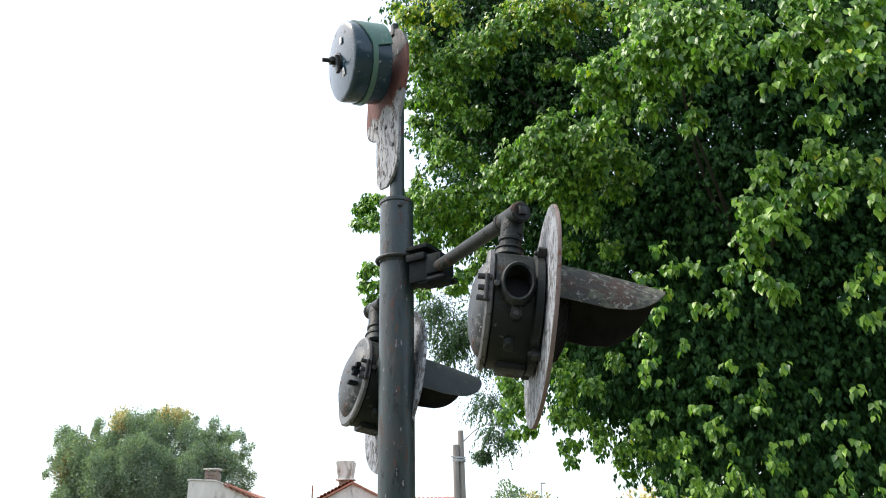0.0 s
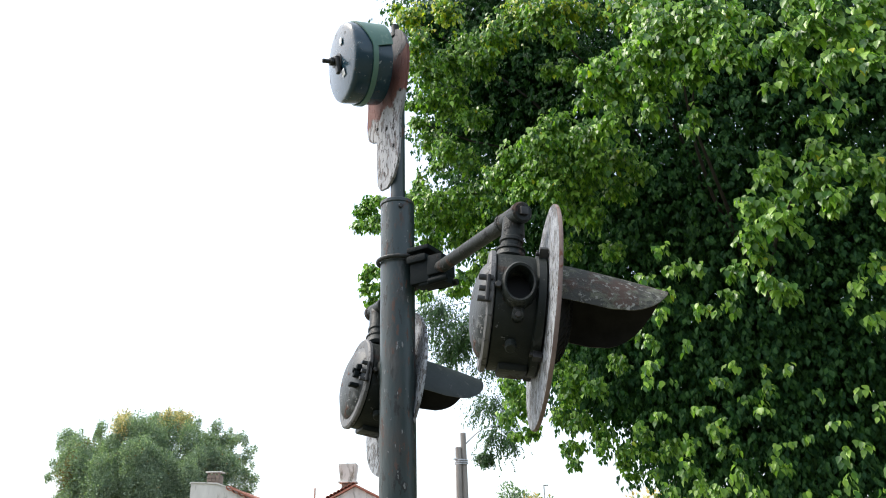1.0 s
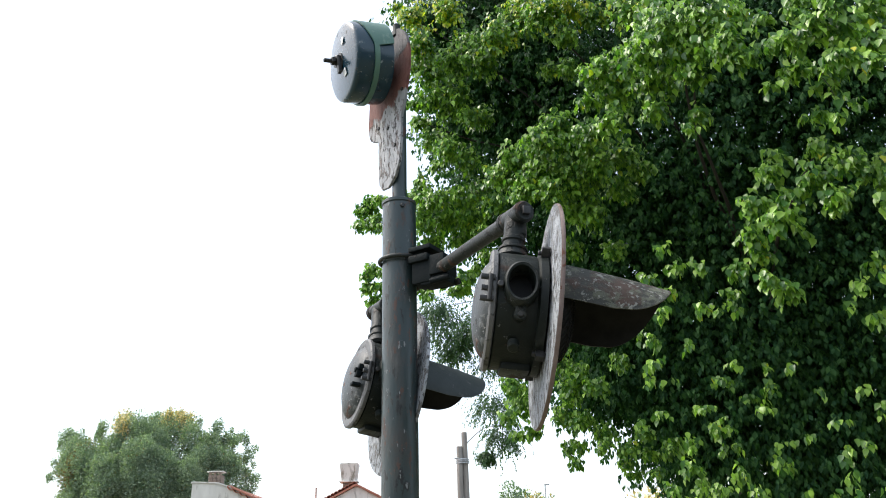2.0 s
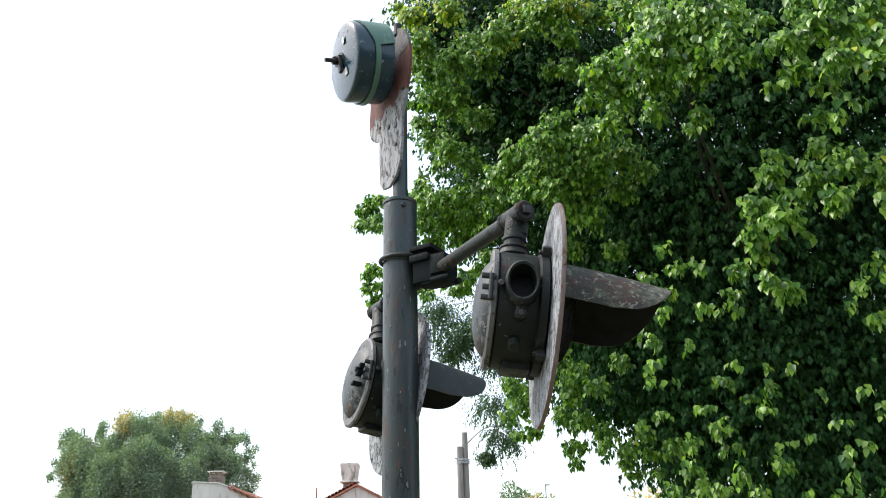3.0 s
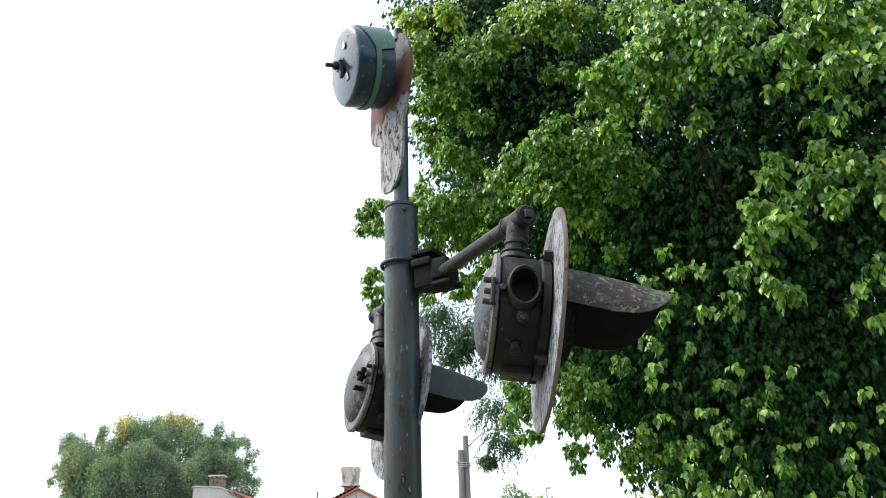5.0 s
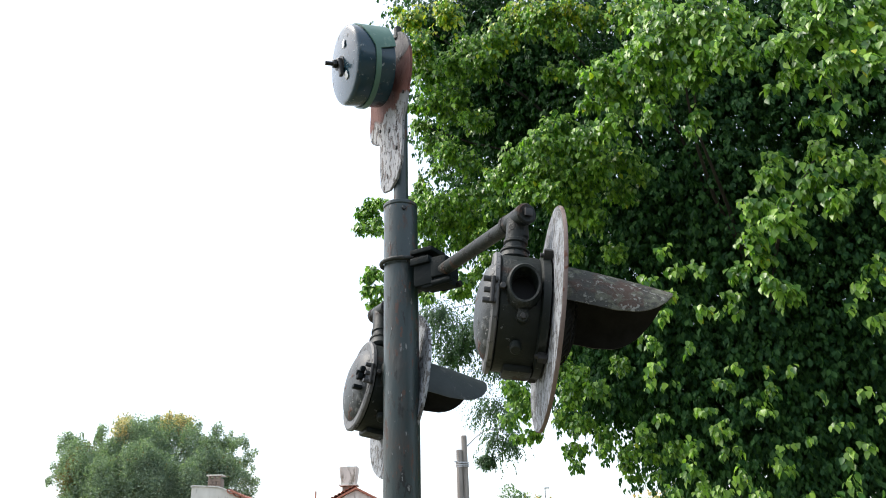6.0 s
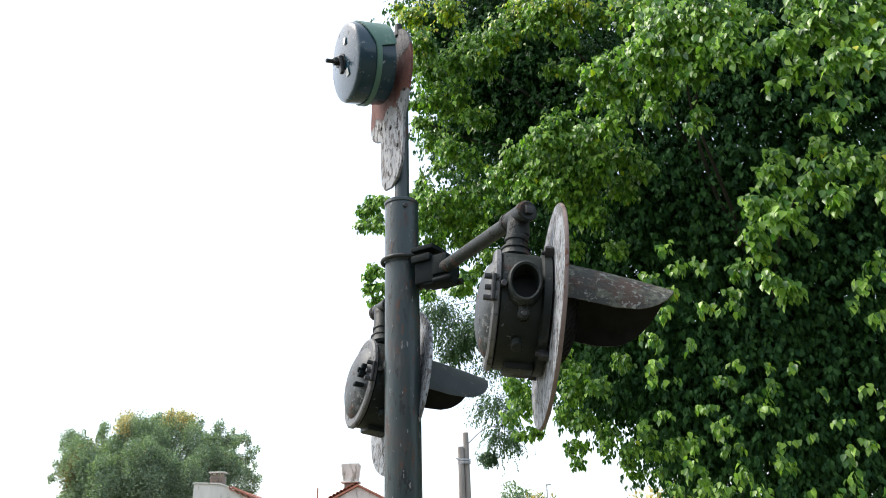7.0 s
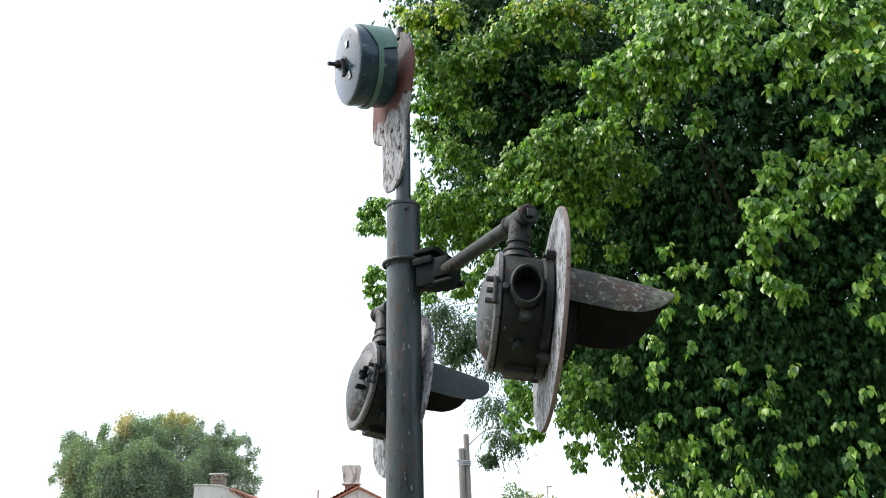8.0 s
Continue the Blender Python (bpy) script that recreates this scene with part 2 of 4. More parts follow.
def block(x, y, z, sx, sy, sz, bevel=0.004, bm=None, turn=None):
    """A block centred at x, y, z with bevelled edges."""
    bm = bm or bmesh.new()
    made = bmesh.ops.create_cube(bm, size=1)["verts"]
    m = Matrix.Translation((x, y, z)) @ (turn or Matrix()) @ Matrix.Diagonal((sx, sy, sz, 1))
    bmesh.ops.transform(bm, matrix=m, verts=made)
    if bevel:
        edges = list({e for v in made for e in v.link_edges})
        bmesh.ops.bevel(bm, geom=edges, offset=bevel, segments=2, profile=0.6, affect="EDGES")
    return bm


def slab(outline, x0, x1, bevel=0.0):
    """A plate with the given (y, z) outline, between x0 and x1."""
    bm = bmesh.new()
    a = [bm.verts.new((x0, y, z)) for y, z in outline]
    b = [bm.verts.new((x1, y, z)) for y, z in outline]
    bm.faces.new(a)
    bm.faces.new(b[::-1])
    for i in range(len(a)):
        j = (i + 1) % len(a)
        bm.faces.new((a[i], b[i], b[j], a[j]))
    if bevel:
        rim = [e for e in bm.edges if all(abs(v.co.x - x0) < 1e-6 for v in e.verts) or all(abs(v.co.x - x1) < 1e-6 for v in e.verts)]
        bmesh.ops.bevel(bm, geom=rim, offset=bevel, segments=2, affect="EDGES")
    return bm


# ---- ground ----
def ground():
    bm = bmesh.new()
    n = 40
    side = [(-1 if i < n / 2 else 1) * abs(2 * i / n - 1) ** 3 * 2500 for i in range(n + 1)]
    g = [[bm.verts.new((x, y, 0.05 * noise.noise((x * 0.1, y * 0.1, 0)) if abs(x) + abs(y) > 12 else 0)) for y in side] for x in side]
    for i in range(n):
        for j in range(n):
            bm.faces.new((g[i][j], g[i + 1][j], g[i + 1][j + 1], g[i][j + 1]))
    ob = part("ground", bm, EARTH)
    tagged(ob, "dry grass and bare earth beside the railway crossing", "ground", kind="structure")


ground()


def rear_wall():
    """Unseen plain wall, added to close the place and cut light from behind the viewer."""
    ob = part("light_cut_wall", block(0, -9.0, 2.7, 44, 0.3, 5.4, 0.02), STUCCO_GREY)
    tagged(ob, "unseen plain grey wall added to cut light from behind", "wall", kind="structure")


rear_wall()


# ---- the crossing signal ----
BASE = Vector((-0.147, 2.54, 0.0))
TEE_NEAR, TEE_FAR = Vector((0.198, 1.945, 2.463)), Vector((-0.24, 2.82, 2.49))
HINGE = Vector((-0.018, 2.46, 2.507))


def facing(centre, azimuth, dip):
    """Pose in the signal's space of a unit whose X axis looks along azimuth (from +X towards +Y), dipped down."""
    return Matrix.Translation(Vector(centre) - BASE) @ pose(0, 0, 0, 0, dip, azimuth)


def signal_lamp(owner, tee, centre, azimuth, dip, lit):
    m = facing(centre, azimuth, dip)
    R = 0.149
    shell = turned([(-0.138, 0), (-0.138, R * 0.8), (-0.134, R * 0.97), (-0.13, R), (-0.112, R), (-0.044, R), (-0.035, R * 0.98), (-0.03, R * 1.05),
                                       (-0.012, R * 1.06), (-0.008, R * 0.9), (-0.008, 0)], 48)
    # opening behind the sight port
    gone = []
    for f in shell.faces:
        c = f.calc_center_median()
        if -0.112 < c.x < -0.044 and c.y < 0 and abs(math.degrees(math.atan2(c.z, -c.y)) - 5.5) < 15:
            gone.append(f)
    bmesh.ops.delete(shell, geom=gone, context="FACES_ONLY")
    body = part("signal_lamp", shell, HOUSING, owner, "sooty cast-iron lamp housing", m)
    # round rear door with its bulging middle
    door = part("rear_door", turned([(-0.149, R * 0.84), (-0.158, R * 0.79), (-0.168, R * 0.7), (-0.178, R * 0.52), (-0.185, R * 0.28), (-0.187, 0)], 48), DOOR_PAINT, body, "domed rear door")
    part("door_rim", turned([(-0.134, R * 0.99), (-0.137, R * 1.04), (-0.147, R * 1.045), (-0.152, R * 1.0), (-0.1505, R * 0.83)], 48, wobble=0.006), RIM_PAINT, door, "bare worn rim of the door")
    if not lit:
        bm = block(-0.172, -R * 0.76, 0.026, 0.018, 0.022, 0.02, 0.005)
        block(-0.177, -R * 0.72, 0.002, 0.018, 0.028, 0.02, 0.005, bm)
        rod((-0.15, -R * 0.72, 0.014), (-0.19, -R * 0.72, 0.014), 0.009, 10, None, bm)
        part("wing_nut", bm, CLAMP_PAINT, door, "black wing nut")
        part("catch", block(-0.178, -R * 0.7, -0.034, 0.03, 0.03, 0.012, 0.003), CLAMP_PAINT, door)
    for z, w in ((-0.02, 0.034), (0.006, 0.03), (0.034, 0.036)):
        part("latch", block(-0.158, -R * 1.03, z, w, 0.014, 0.012, 0.003), BOLT, body)
    part("latch_pin", rod((-0.152, -R * 1.07, -0.026), (-0.152, -R * 1.07, 0.04), 0.006, 10), BOLT, body)
    part("boss", rod((-0.085, -R * 0.75, -0.108), (-0.085, -R * 0.86, -0.128), 0.014, 14), HOUSING, body)
    part("drain_lug", block(-0.07, 0, -R + 0.002, 0.075, 0.095, 0.026, 0.011), HOUSING, body)
    # open sight port on the flank
    tilt = pose(-0.078, 0, 0.008, 0, 0, -90) @ pose(0, 0, 0, 0, -6, 0) @ Matrix.Diagonal((1, 0.86, 1.15, 1))
    bm = turned([(0.09, 0.052), (0.15, 0.051), (0.168, 0.048), (0.174, 0.043), (0.172, 0.038), (0.15, 0.036), (0.12, 0.035)], 36)
    bmesh.ops.transform(bm, matrix=tilt, verts=bm.verts)
    part("sight_port", bm, HOUSING, body, "oval sight port with a raised rim")
    # added disc across the port; its colour gives the hole's shaded depth
    bm = turned([(0.118, 0.0375), (0.116, 0.0)], 36)
    bmesh.ops.transform(bm, matrix=tilt, verts=bm.verts)
    part("port_depth", bm, PORT_DEPTH, body, "added dark disc for the port's shaded depth")
    part("port_bolt", rod((-0.128, -0.155, 0.016), (-0.128, -0.168, 0.017), 0.008, 10), BOLT, body)
    bm = rod((-0.076, -0.12, -0.05), (-0.076, -0.16, -0.052), 0.015, 16)
    block(-0.076, -0.143, -0.04, 0.026, 0.03, 0.024, 0.006, bm)
    ear = part("port_ear", bm, HOUSING, body)
    part("screw", rod((-0.076, -0.158, -0.052), (-0.076, -0.166, -0.0525), 0.007, 12), BOLT, ear)
    # pipe neck up to the tee
    up = m.inverted() @ Matrix.Translation(tee - BASE)
    bm = bmesh.new()
    foot = Vector((up.translation.x, 0, R * 0.95))
    top = up.translation
    d = (top - foot)
    rod(foot, foot + d * 0.3, 0.042, 24, 0.034, bm)
    rod(foot + d * 0.25, top, 0.028, 24, None, bm)
    part("neck", bm, IRON, body)
    bm = bmesh.new()
    rod(foot + d * 0.4, foot + d * 0.5, 0.032, 24, None, bm)
    rod(foot + d * 0.2, foot + d * 0.26, 0.039, 24, None, bm)
    part("collar", bm, IRON, body)
    # background disc with a rusty rolled edge
    D = 0.285
    part("background_disc", turned([(-0.006, 0), (-0.006, D * 0.6), (-0.004, D - 0.004), (-0.004, D)], 64, wobble=0.01), DISC_PAINT, body, "flaking grey background disc")
    part("disc_edge", turned([(-0.0035, D * 0.3), (-0.0035, D + 0.001), (0.002, D + 0.003), (0.0055, D + 0.002), (0.007, D * 0.98), (0.005, 0)], 64, wobble=0.01), DISC_EDGE if lit else DISC_PAINT, body, "rust-pink disc edge" if lit else "grey disc edge")
    for a in (-38, 38, 142, 218):
        bm = bmesh.new()
        t = pose(0, 0, 0, a, 0, 0)
        block(-0.019, 0, R * 1.1, 0.022, 0.016, 0.034, 0.003, bm)
        rod((-0.038, 0, R * 1.1), (-0.002, 0, R * 1.1), 0.006, 10, None, bm)
        bmesh.ops.transform(bm, matrix=t, verts=bm.verts)
        part("clip", bm, BOLT, body)
    # hood over the lens, its lower edge swept up towards the tip
    bm = bmesh.new()
    n, k = 40, 24
    rv, length = 0.138, 0.298 if lit else 0.285
    shells = []
    for off in (0.0, -0.0035):
        grid = []
        for i in range(n + 1):
            u = i / n
            low, high = (-86, 96) if lit else (-90, 88)
            a = radians(low + (high - low) * u)
            side = abs(a) / radians(-low if a < 0 else high)
            reach = length * (0.45 + 0.55 * math.sqrt(max(0.0, 1 - side ** (2.4 if lit else 4.0))))
            row = []
            for j in range(k + 1):
                x = reach * j / k
                r = rv + off - 0.006 * (x / length) ** 1.5
                row.append(bm.verts.new((0.01 + x, r * math.sin(a), r * math.cos(a) - x * (0.092 if lit else 0.02) - 0.012 * (x / length) ** 2)))
            grid.append(row)
        shells.append(grid)
    o, s = shells
    for i in range(n):
        for j in range(k):
            bm.faces.new((o[i][j], o[i + 1][j], o[i + 1][j + 1], o[i][j + 1]))
            bm.faces.new((s[i][j], s[i][j + 1], s[i + 1][j + 1], s[i + 1][j])).material_index = 1
        bm.faces.new((o[i][k], o[i + 1][k], s[i + 1][k], s[i][k]))
        bm.faces.new((o[i][0], s[i][0], s[i + 1][0], o[i + 1][0]))
    for i in (0, n):
        for j in range(k):
            bm.faces.new((o[i][j], o[i][j + 1], s[i][j + 1], s[i][j]))
    hood = part("visor", bm, VISOR_PAINT if lit else HOOD_PAINT, body, "lichen-spotted steel visor, black inside" if lit else "dull blue-grey steel visor, black inside")
    # second slot: inner faces are flat black
    hood.data.materials.append(FLAT_BLACK)
    # lens: lit dome, a turning half shutter added for the blink, a fixed lattice
    dome = [(0.012, 0.12), (0.026, 0.115), (0.04, 0.103), (0.05, 0.085), (0.057, 0.06), (0.061, 0.03), (0.062, 0.0)]
    part("lens", turned(dome, 40), RED_GLASS, body, "red signal lens")
    if lit:
        part("lit_lens", turned([(x + 0.001, r + 0.0015) for x, r in dome[:-1]], 20, 206, 262), RED_GLOW, body, "glowing red lens segment")
        sh = part("shutter", turned([(x + 0.003, r + 0.003 if r else 0) for x, r in dome], 24, -90, 90), FLAT_BLACK, body, "added black half shutter that turns over the lens to make it blink")
    bm = bmesh.new()
    for i in range(36):
        a = 360 * i / 36
        for (x0, r0), (x1, r1) in zip(dome, dome[1:]):
            p = Vector((x0 + 0.007, (r0 + 0.006) * math.sin(radians(a)), (r0 + 0.006) * math.cos(radians(a))))
            q = Vector((x1 + 0.007, (r1 + 0.006) * math.sin(radians(a + 6)), (r1 + 0.006) * math.cos(radians(a + 13))))
            if r1 > 0.02:
                rod(p, q, 0.0014, 5, None, bm)
    for x, r in dome[2:6:2]:
        for i in range(36):
            p, q = (Vector((x + 0.008, (r + 0.006) * math.sin(radians(b)), (r + 0.006) * math.cos(radians(b)))) for b in (360 * i / 36, 360 * (i + 1) / 36))
            rod(p, q, 0.0014, 5, None, bm)
    part("lens_guard", bm, FLAT_BLACK, body, "dark lattice in front of the lens")
    return sh if lit else body


def crossing_signal():
    s = thing("crossing_signal", *BASE, "weathered dark green railway crossing signal with two lamps and a bell", "railway signal")
    zs = 2.79
    part("pole", rod((0, 0, -0.02), (-0.001, 0.004, zs), 0.0585, 40), POLE_PAINT, s, "dark green pole with rust spots")
    bm = bmesh.new()
    rod((-0.002, 0.004, zs - 0.01), (-0.002, 0.004, zs + 0.006), 0.0605, 40, None, bm)
    part("pole_cap", bm, POLE_PAINT, s)
    for a in (-60, 150):
        bm = rod((0, -0.05, 0), (0, -0.067, 0), 0.008, 12)
        part("set_screw", bm, BOLT, s, m=pose(-0.002, 0.004, zs - 0.03, 0, 0, a + 75))
    bm = turned([(-0.02, 0.06), (-0.02, 0.14), (0.004, 0.13), (0.012, 0.13), (0.02, 0.07), (0.02, 0.06)], 32)
    part("foot_flange", bm, POLE_PAINT, s, m=pose(0, 0, 0.02, 0, -90, 0))
    part("mast", rod((0.0, 0.005, zs - 0.02), (0.0, 0.005, 3.4), 0.026, 24), POLE_PAINT, s, "thinner dark mast tube")
    # crossarm: pipe with a tee and a plug at each end
    a, b, c = TEE_NEAR - BASE, TEE_FAR - BASE, HINGE - BASE
    for p in (a, b):
        q = (p - c).normalized()
        arm = part("crossarm", rod(c, p, 0.0212, 28), IRON, s, "iron crossarm pipe")
        bm = bmesh.new()
        rod(p - q * 0.05, p + q * 0.042, 0.027, 28, None, bm)
        rod(p - q * 0.062, p - q * 0.046, 0.029, 28, None, bm)
        rod(p + Vector((0, 0, -0.062)), p, 0.028, 28, None, bm)
        part("tee", bm, IRON, arm)
        part("plug", rod(p + q * 0.03, p + q * 0.056, 0.029, 28), IRON, arm, "round end plug")
        bm = block(-0.004, 0, 0, 0.014, 0.022, 0.022, 0.003)
        bmesh.ops.transform(bm, matrix=along(p + q * 0.064, p + q * 0.2), verts=bm.verts)
        part("plug_nut", bm, BOLT, arm)
    # clamp holding the arms beside the pole
    side = Vector((c.x, c.y, 0))
    off = side.length
    turn = side.normalized().to_track_quat("X", "Z").to_matrix().to_4x4()
    zc = c.z
    here = Matrix.Translation((0, 0, zc)) @ turn @ pose(0.012, 0, 0.03)
    clamp = part("clamp", block(0.1, 0, -0.03, 0.075, 0.075, 0.09, 0.006), CLAMP_PAINT, s, "cast clamp block coloured black for shade", here)
    for args in ((0.098, 0, 0.046, 0.085, 0.092, 0.016, 0.003), (0.094, 0, 0.01, 0.075, 0.1, 0.026, 0.006), (0.085, 0, 0.03, 0.04, 0.06, 0.03, 0.003),
                 (off + 0.01, 0, -0.022, 0.06, 0.085, 0.07, 0.008), (off - 0.01, 0, -0.07, 0.1, 0.065, 0.028, 0.006)):
        part("clamp_plate", block(*args), CLAMP_PAINT, clamp)
    for yy in (-0.03, 0.03):
        part("clamp_bolt", rod((off - 0.02, yy, -0.075), (off + 0.055, yy, -0.072), 0.011, 12), CLAMP_PAINT, clamp)
    # round bar bent about the pole
    bm = bmesh.new()
    R, r, nn = 0.068, 0.0075, 40
    rings = []
    for i in range(nn):
        t = 2 * math.pi * i / nn
        rings.append([bm.verts.new(((R + r * math.cos(v)) * math.cos(t), (R + r * math.cos(v)) * math.sin(t), r * math.sin(v))) for v in (2 * math.pi * k / 10 for k in range(10))])
    for i in range(nn):
        for k in range(10):
            bm.faces.new((rings[i][k], rings[(i + 1) % nn][k], rings[(i + 1) % nn][(k + 1) % 10], rings[i][(k + 1) % 10]))
    part("u_bolt", bm, IRON, s, "round bar ring about the pole", pose(0, 0, zc + 0.062))
    shutter = signal_lamp(s, TEE_NEAR, (0.257, 1.940, 2.184), 1.4, 7.3, True)
    signal_lamp(s, TEE_FAR, (-0.170, 2.757, 2.166), 22.5, 9.5, False)
    bell(s)
    return shutter


def bell(owner):
    # the plate stands upright on the mast, X out of its face; the gong has sagged on its mount
    upright = Matrix.Translation(Vector((-0.175, 2.529, 3.3)) - BASE) @ pose(0, 0, 0, 0, 0, 209)
    m = upright @ pose(0.008, -0.006, 0.058, 0, 9, -3)
    g = 0.148
    rim = [(-0.02 + 0.176 * math.sin(radians(a)), 0.01 + 0.205 * math.cos(radians(a))) for a in range(-98, 122, 10)]
    tail = [(0.113, -0.165), (0.092, -0.19), (0.085, -0.21), (0.085, -0.285), (0.076, -0.37), (0.04, -0.42), (-0.016, -0.444), (-0.07, -0.432), (-0.097, -0.4), (-0.103, -0.31), (-0.105, -0.212),
            (-0.15, -0.195), (-0.182, -0.172), (-0.197, -0.14), (-0.2, -0.1)]
    plate = part("bell_plate", slab(rim + tail, -0.006, 0.004, 0.0015), PLATE_PAINT, owner, "peeling white and rust-red plate with a tail", upright)
    for y, z in ((-0.02, -0.2), (0.04, -0.3), (-0.1, -0.16), (0.1, -0.1)):
        part("rivet", rod((0.002, y, z), (0.009, y, z), 0.007, 10), BOLT, plate)
    part("top_lug", rod((-0.004, 0.04, 0.17), (-0.004, 0.036, 0.226), 0.015, 14), IRON, plate)
    part("spacer", rod((-0.005, -0.02, 0.03), (0.045, -0.02, 0.04), 0.05, 24), FLAT_BLACK, plate)
    for z in (-0.15, -0.33):
        part("mast_clamp", block(-0.02, -0.01, z, 0.03, 0.035, 0.03, 0.004), IRON, plate)
    body = part("bell_gong", turned([(0.04, 0), (0.04, g * 0.97), (0.05, g * 0.98), (0.166, g), (0.175, g * 0.988), (0.18, g * 0.965), (0.1835, g * 0.925), (0.186, g * 0.86), (0.191, g * 0.55), (0.195, g * 0.3), (0.196, 0)], 56),
                BELL_PAINT, owner, "dark blue-green steel bell gong", m)
    part("hub", turned([(0.19, 0.034), (0.199, 0.032), (0.199, 0.02), (0.21, 0.019), (0.21, 0)], 24), BOLT, body)
    bm = rod((0.195, 0, 0), (0.258, 0, 0), 0.008, 14)
    rod((0.214, 0, 0), (0.23, 0, 0), 0.017, 6, None, bm)
    rod((0.197, 0, 0), (0.214, 0, 0), 0.026, 6, None, bm)
    part("gong_nut", bm, BOLT, body, "bolt and nuts on the gong")
    part("gong_clip", block(0.206, 0.012, -0.024, 0.014, 0.022, 0.06, 0.003), BOLT, body)
    # green strap about the gong, wider at its top shield
    bm = bmesh.new()
    n = 72
    lanes = []
    for i in range(n):
        a = 2 * math.pi * i / n
        d = math.degrees(a - 0.42)
        d = abs((d + 180) % 360 - 180)
        wide = d < 68
        x0 = 0.04 if wide else 0.099
        x1 = 0.118 + (0.034 * (1 - (d / 68) ** 2) if wide else 0.0)
        lanes.append([bm.verts.new((x, r * math.sin(a), r * math.cos(a))) for x, r in ((x0, g + 0.0005), (x0, g + 0.006), (x1, g + 0.006), (x1, g + 0.0005))])
    for i in range(n):
        p, q = lanes[i], lanes[(i + 1) % n]
        for k in range(3):
            bm.faces.new((p[k], q[k], q[k + 1], p[k + 1]))
    part("strap", bm, STRAP_PAINT, body, "faded green strap with a top shield")
    for y, z, w, h in ((0.045, 0.06, 0.02, 0.028), (0.03, -0.062, 0.026, 0.026)):
        bm = block(0.1955, y, z, 0.0016, w, h, 0.0004)
        bmesh.ops.rotate(bm, cent=(0.1955, y, z), matrix=Matrix.Rotation(radians(-6 if z > 0 else 6), 3, "Y"), verts=bm.verts)
        part("paint_mark", bm, WHITE_MARK, body)


BLINK_SHUTTER = crossing_signal()


# ---- foliage ----
OUTLINE = ((0.0, 0.0, 0.0), (-0.29, 0.15, 0.06), (-0.345, 0.4, 0.09), (-0.17, 0.74, 0.04), (0.03, 1.0, -0.09),
           (0.17, 0.74, 0.04), (0.345, 0.4, 0.09), (0.29, 0.15, 0.06), (0.0, 0.25, 0.0), (0.0, 0.68, -0.01))
LEAF_FACES = ((0, 8, 1), (1, 8, 9, 2), (2, 9, 3), (3, 9, 4), (0, 7, 8), (7, 6, 9, 8), (6, 5, 9), (5, 4, 9))
SMALL = ((0.0, 0.0, 0.0), (-0.3, 0.5, 0.07), (0.0, 1.0, -0.05), (0.3, 0.5, 0.07))
SMALL_FACES = ((0, 2, 1), (0, 3, 2))


def axes_of(along_dir, face_dir):
    """Unit axes (side, along, normal) for many leaves."""
    y = along_dir / np.linalg.norm(along_dir, axis=1, keepdims=True)
    x = np.cross(y, face_dir)
    x /= np.linalg.norm(x, axis=1, keepdims=True) + 1e-9
    return x, y, np.cross(x, y)


def leaf_mesh(name, sets, detailed=True):
    """One mesh of many leaves. sets: (places, along, facing, lengths, material)."""
    shape = np.array(OUTLINE if detailed else SMALL)
    faces = LEAF_FACES if detailed else SMALL_FACES
    verts, polys, mats, slots, base = [], [], [], [], 0
    for places, al, fc, size, material in sets:
        if not len(places):
            continue
        x, y, z = axes_of(al, fc)
        v = places[:, None, :] + size[:, None, None] * (shape[None, :, 0:1] * x[:, None] + shape[None, :, 1:2] * y[:, None] + shape[None, :, 2:3] * z[:, None])
        verts.append(v.reshape(-1, 3))
        if material not in mats:
            mats.append(material)
        k = mats.index(material)
        offs = base + np.arange(len(places))[:, None] * len(shape)
        for f in faces:
            idx = offs + np.array(f)[None]
            polys.append(idx)
        slots.extend([k] * (len(places) * len(faces)))
        base += len(places) * len(shape)
    me = bpy.data.meshes.new(name)
    v = np.concatenate(verts)
    sizes = np.concatenate([np.full(len(q), q.shape[1]) for q in polys])
    loops = np.concatenate([q.ravel() for q in polys])
    me.vertices.add(len(v))
    me.vertices.foreach_set("co", v.astype(np.float32).ravel())
    me.loops.add(len(loops))
    me.loops.foreach_set("vertex_index", loops.astype(np.int32))
    me.polygons.add(len(sizes))
    me.polygons.foreach_set("loop_start", np.concatenate([[0], np.cumsum(sizes)[:-1]]).astype(np.int32))
    for material in mats:
        me.materials.append(material)
    me.polygons.foreach_set("material_index", slots)
    me.update(calc_edges=True)
    return me


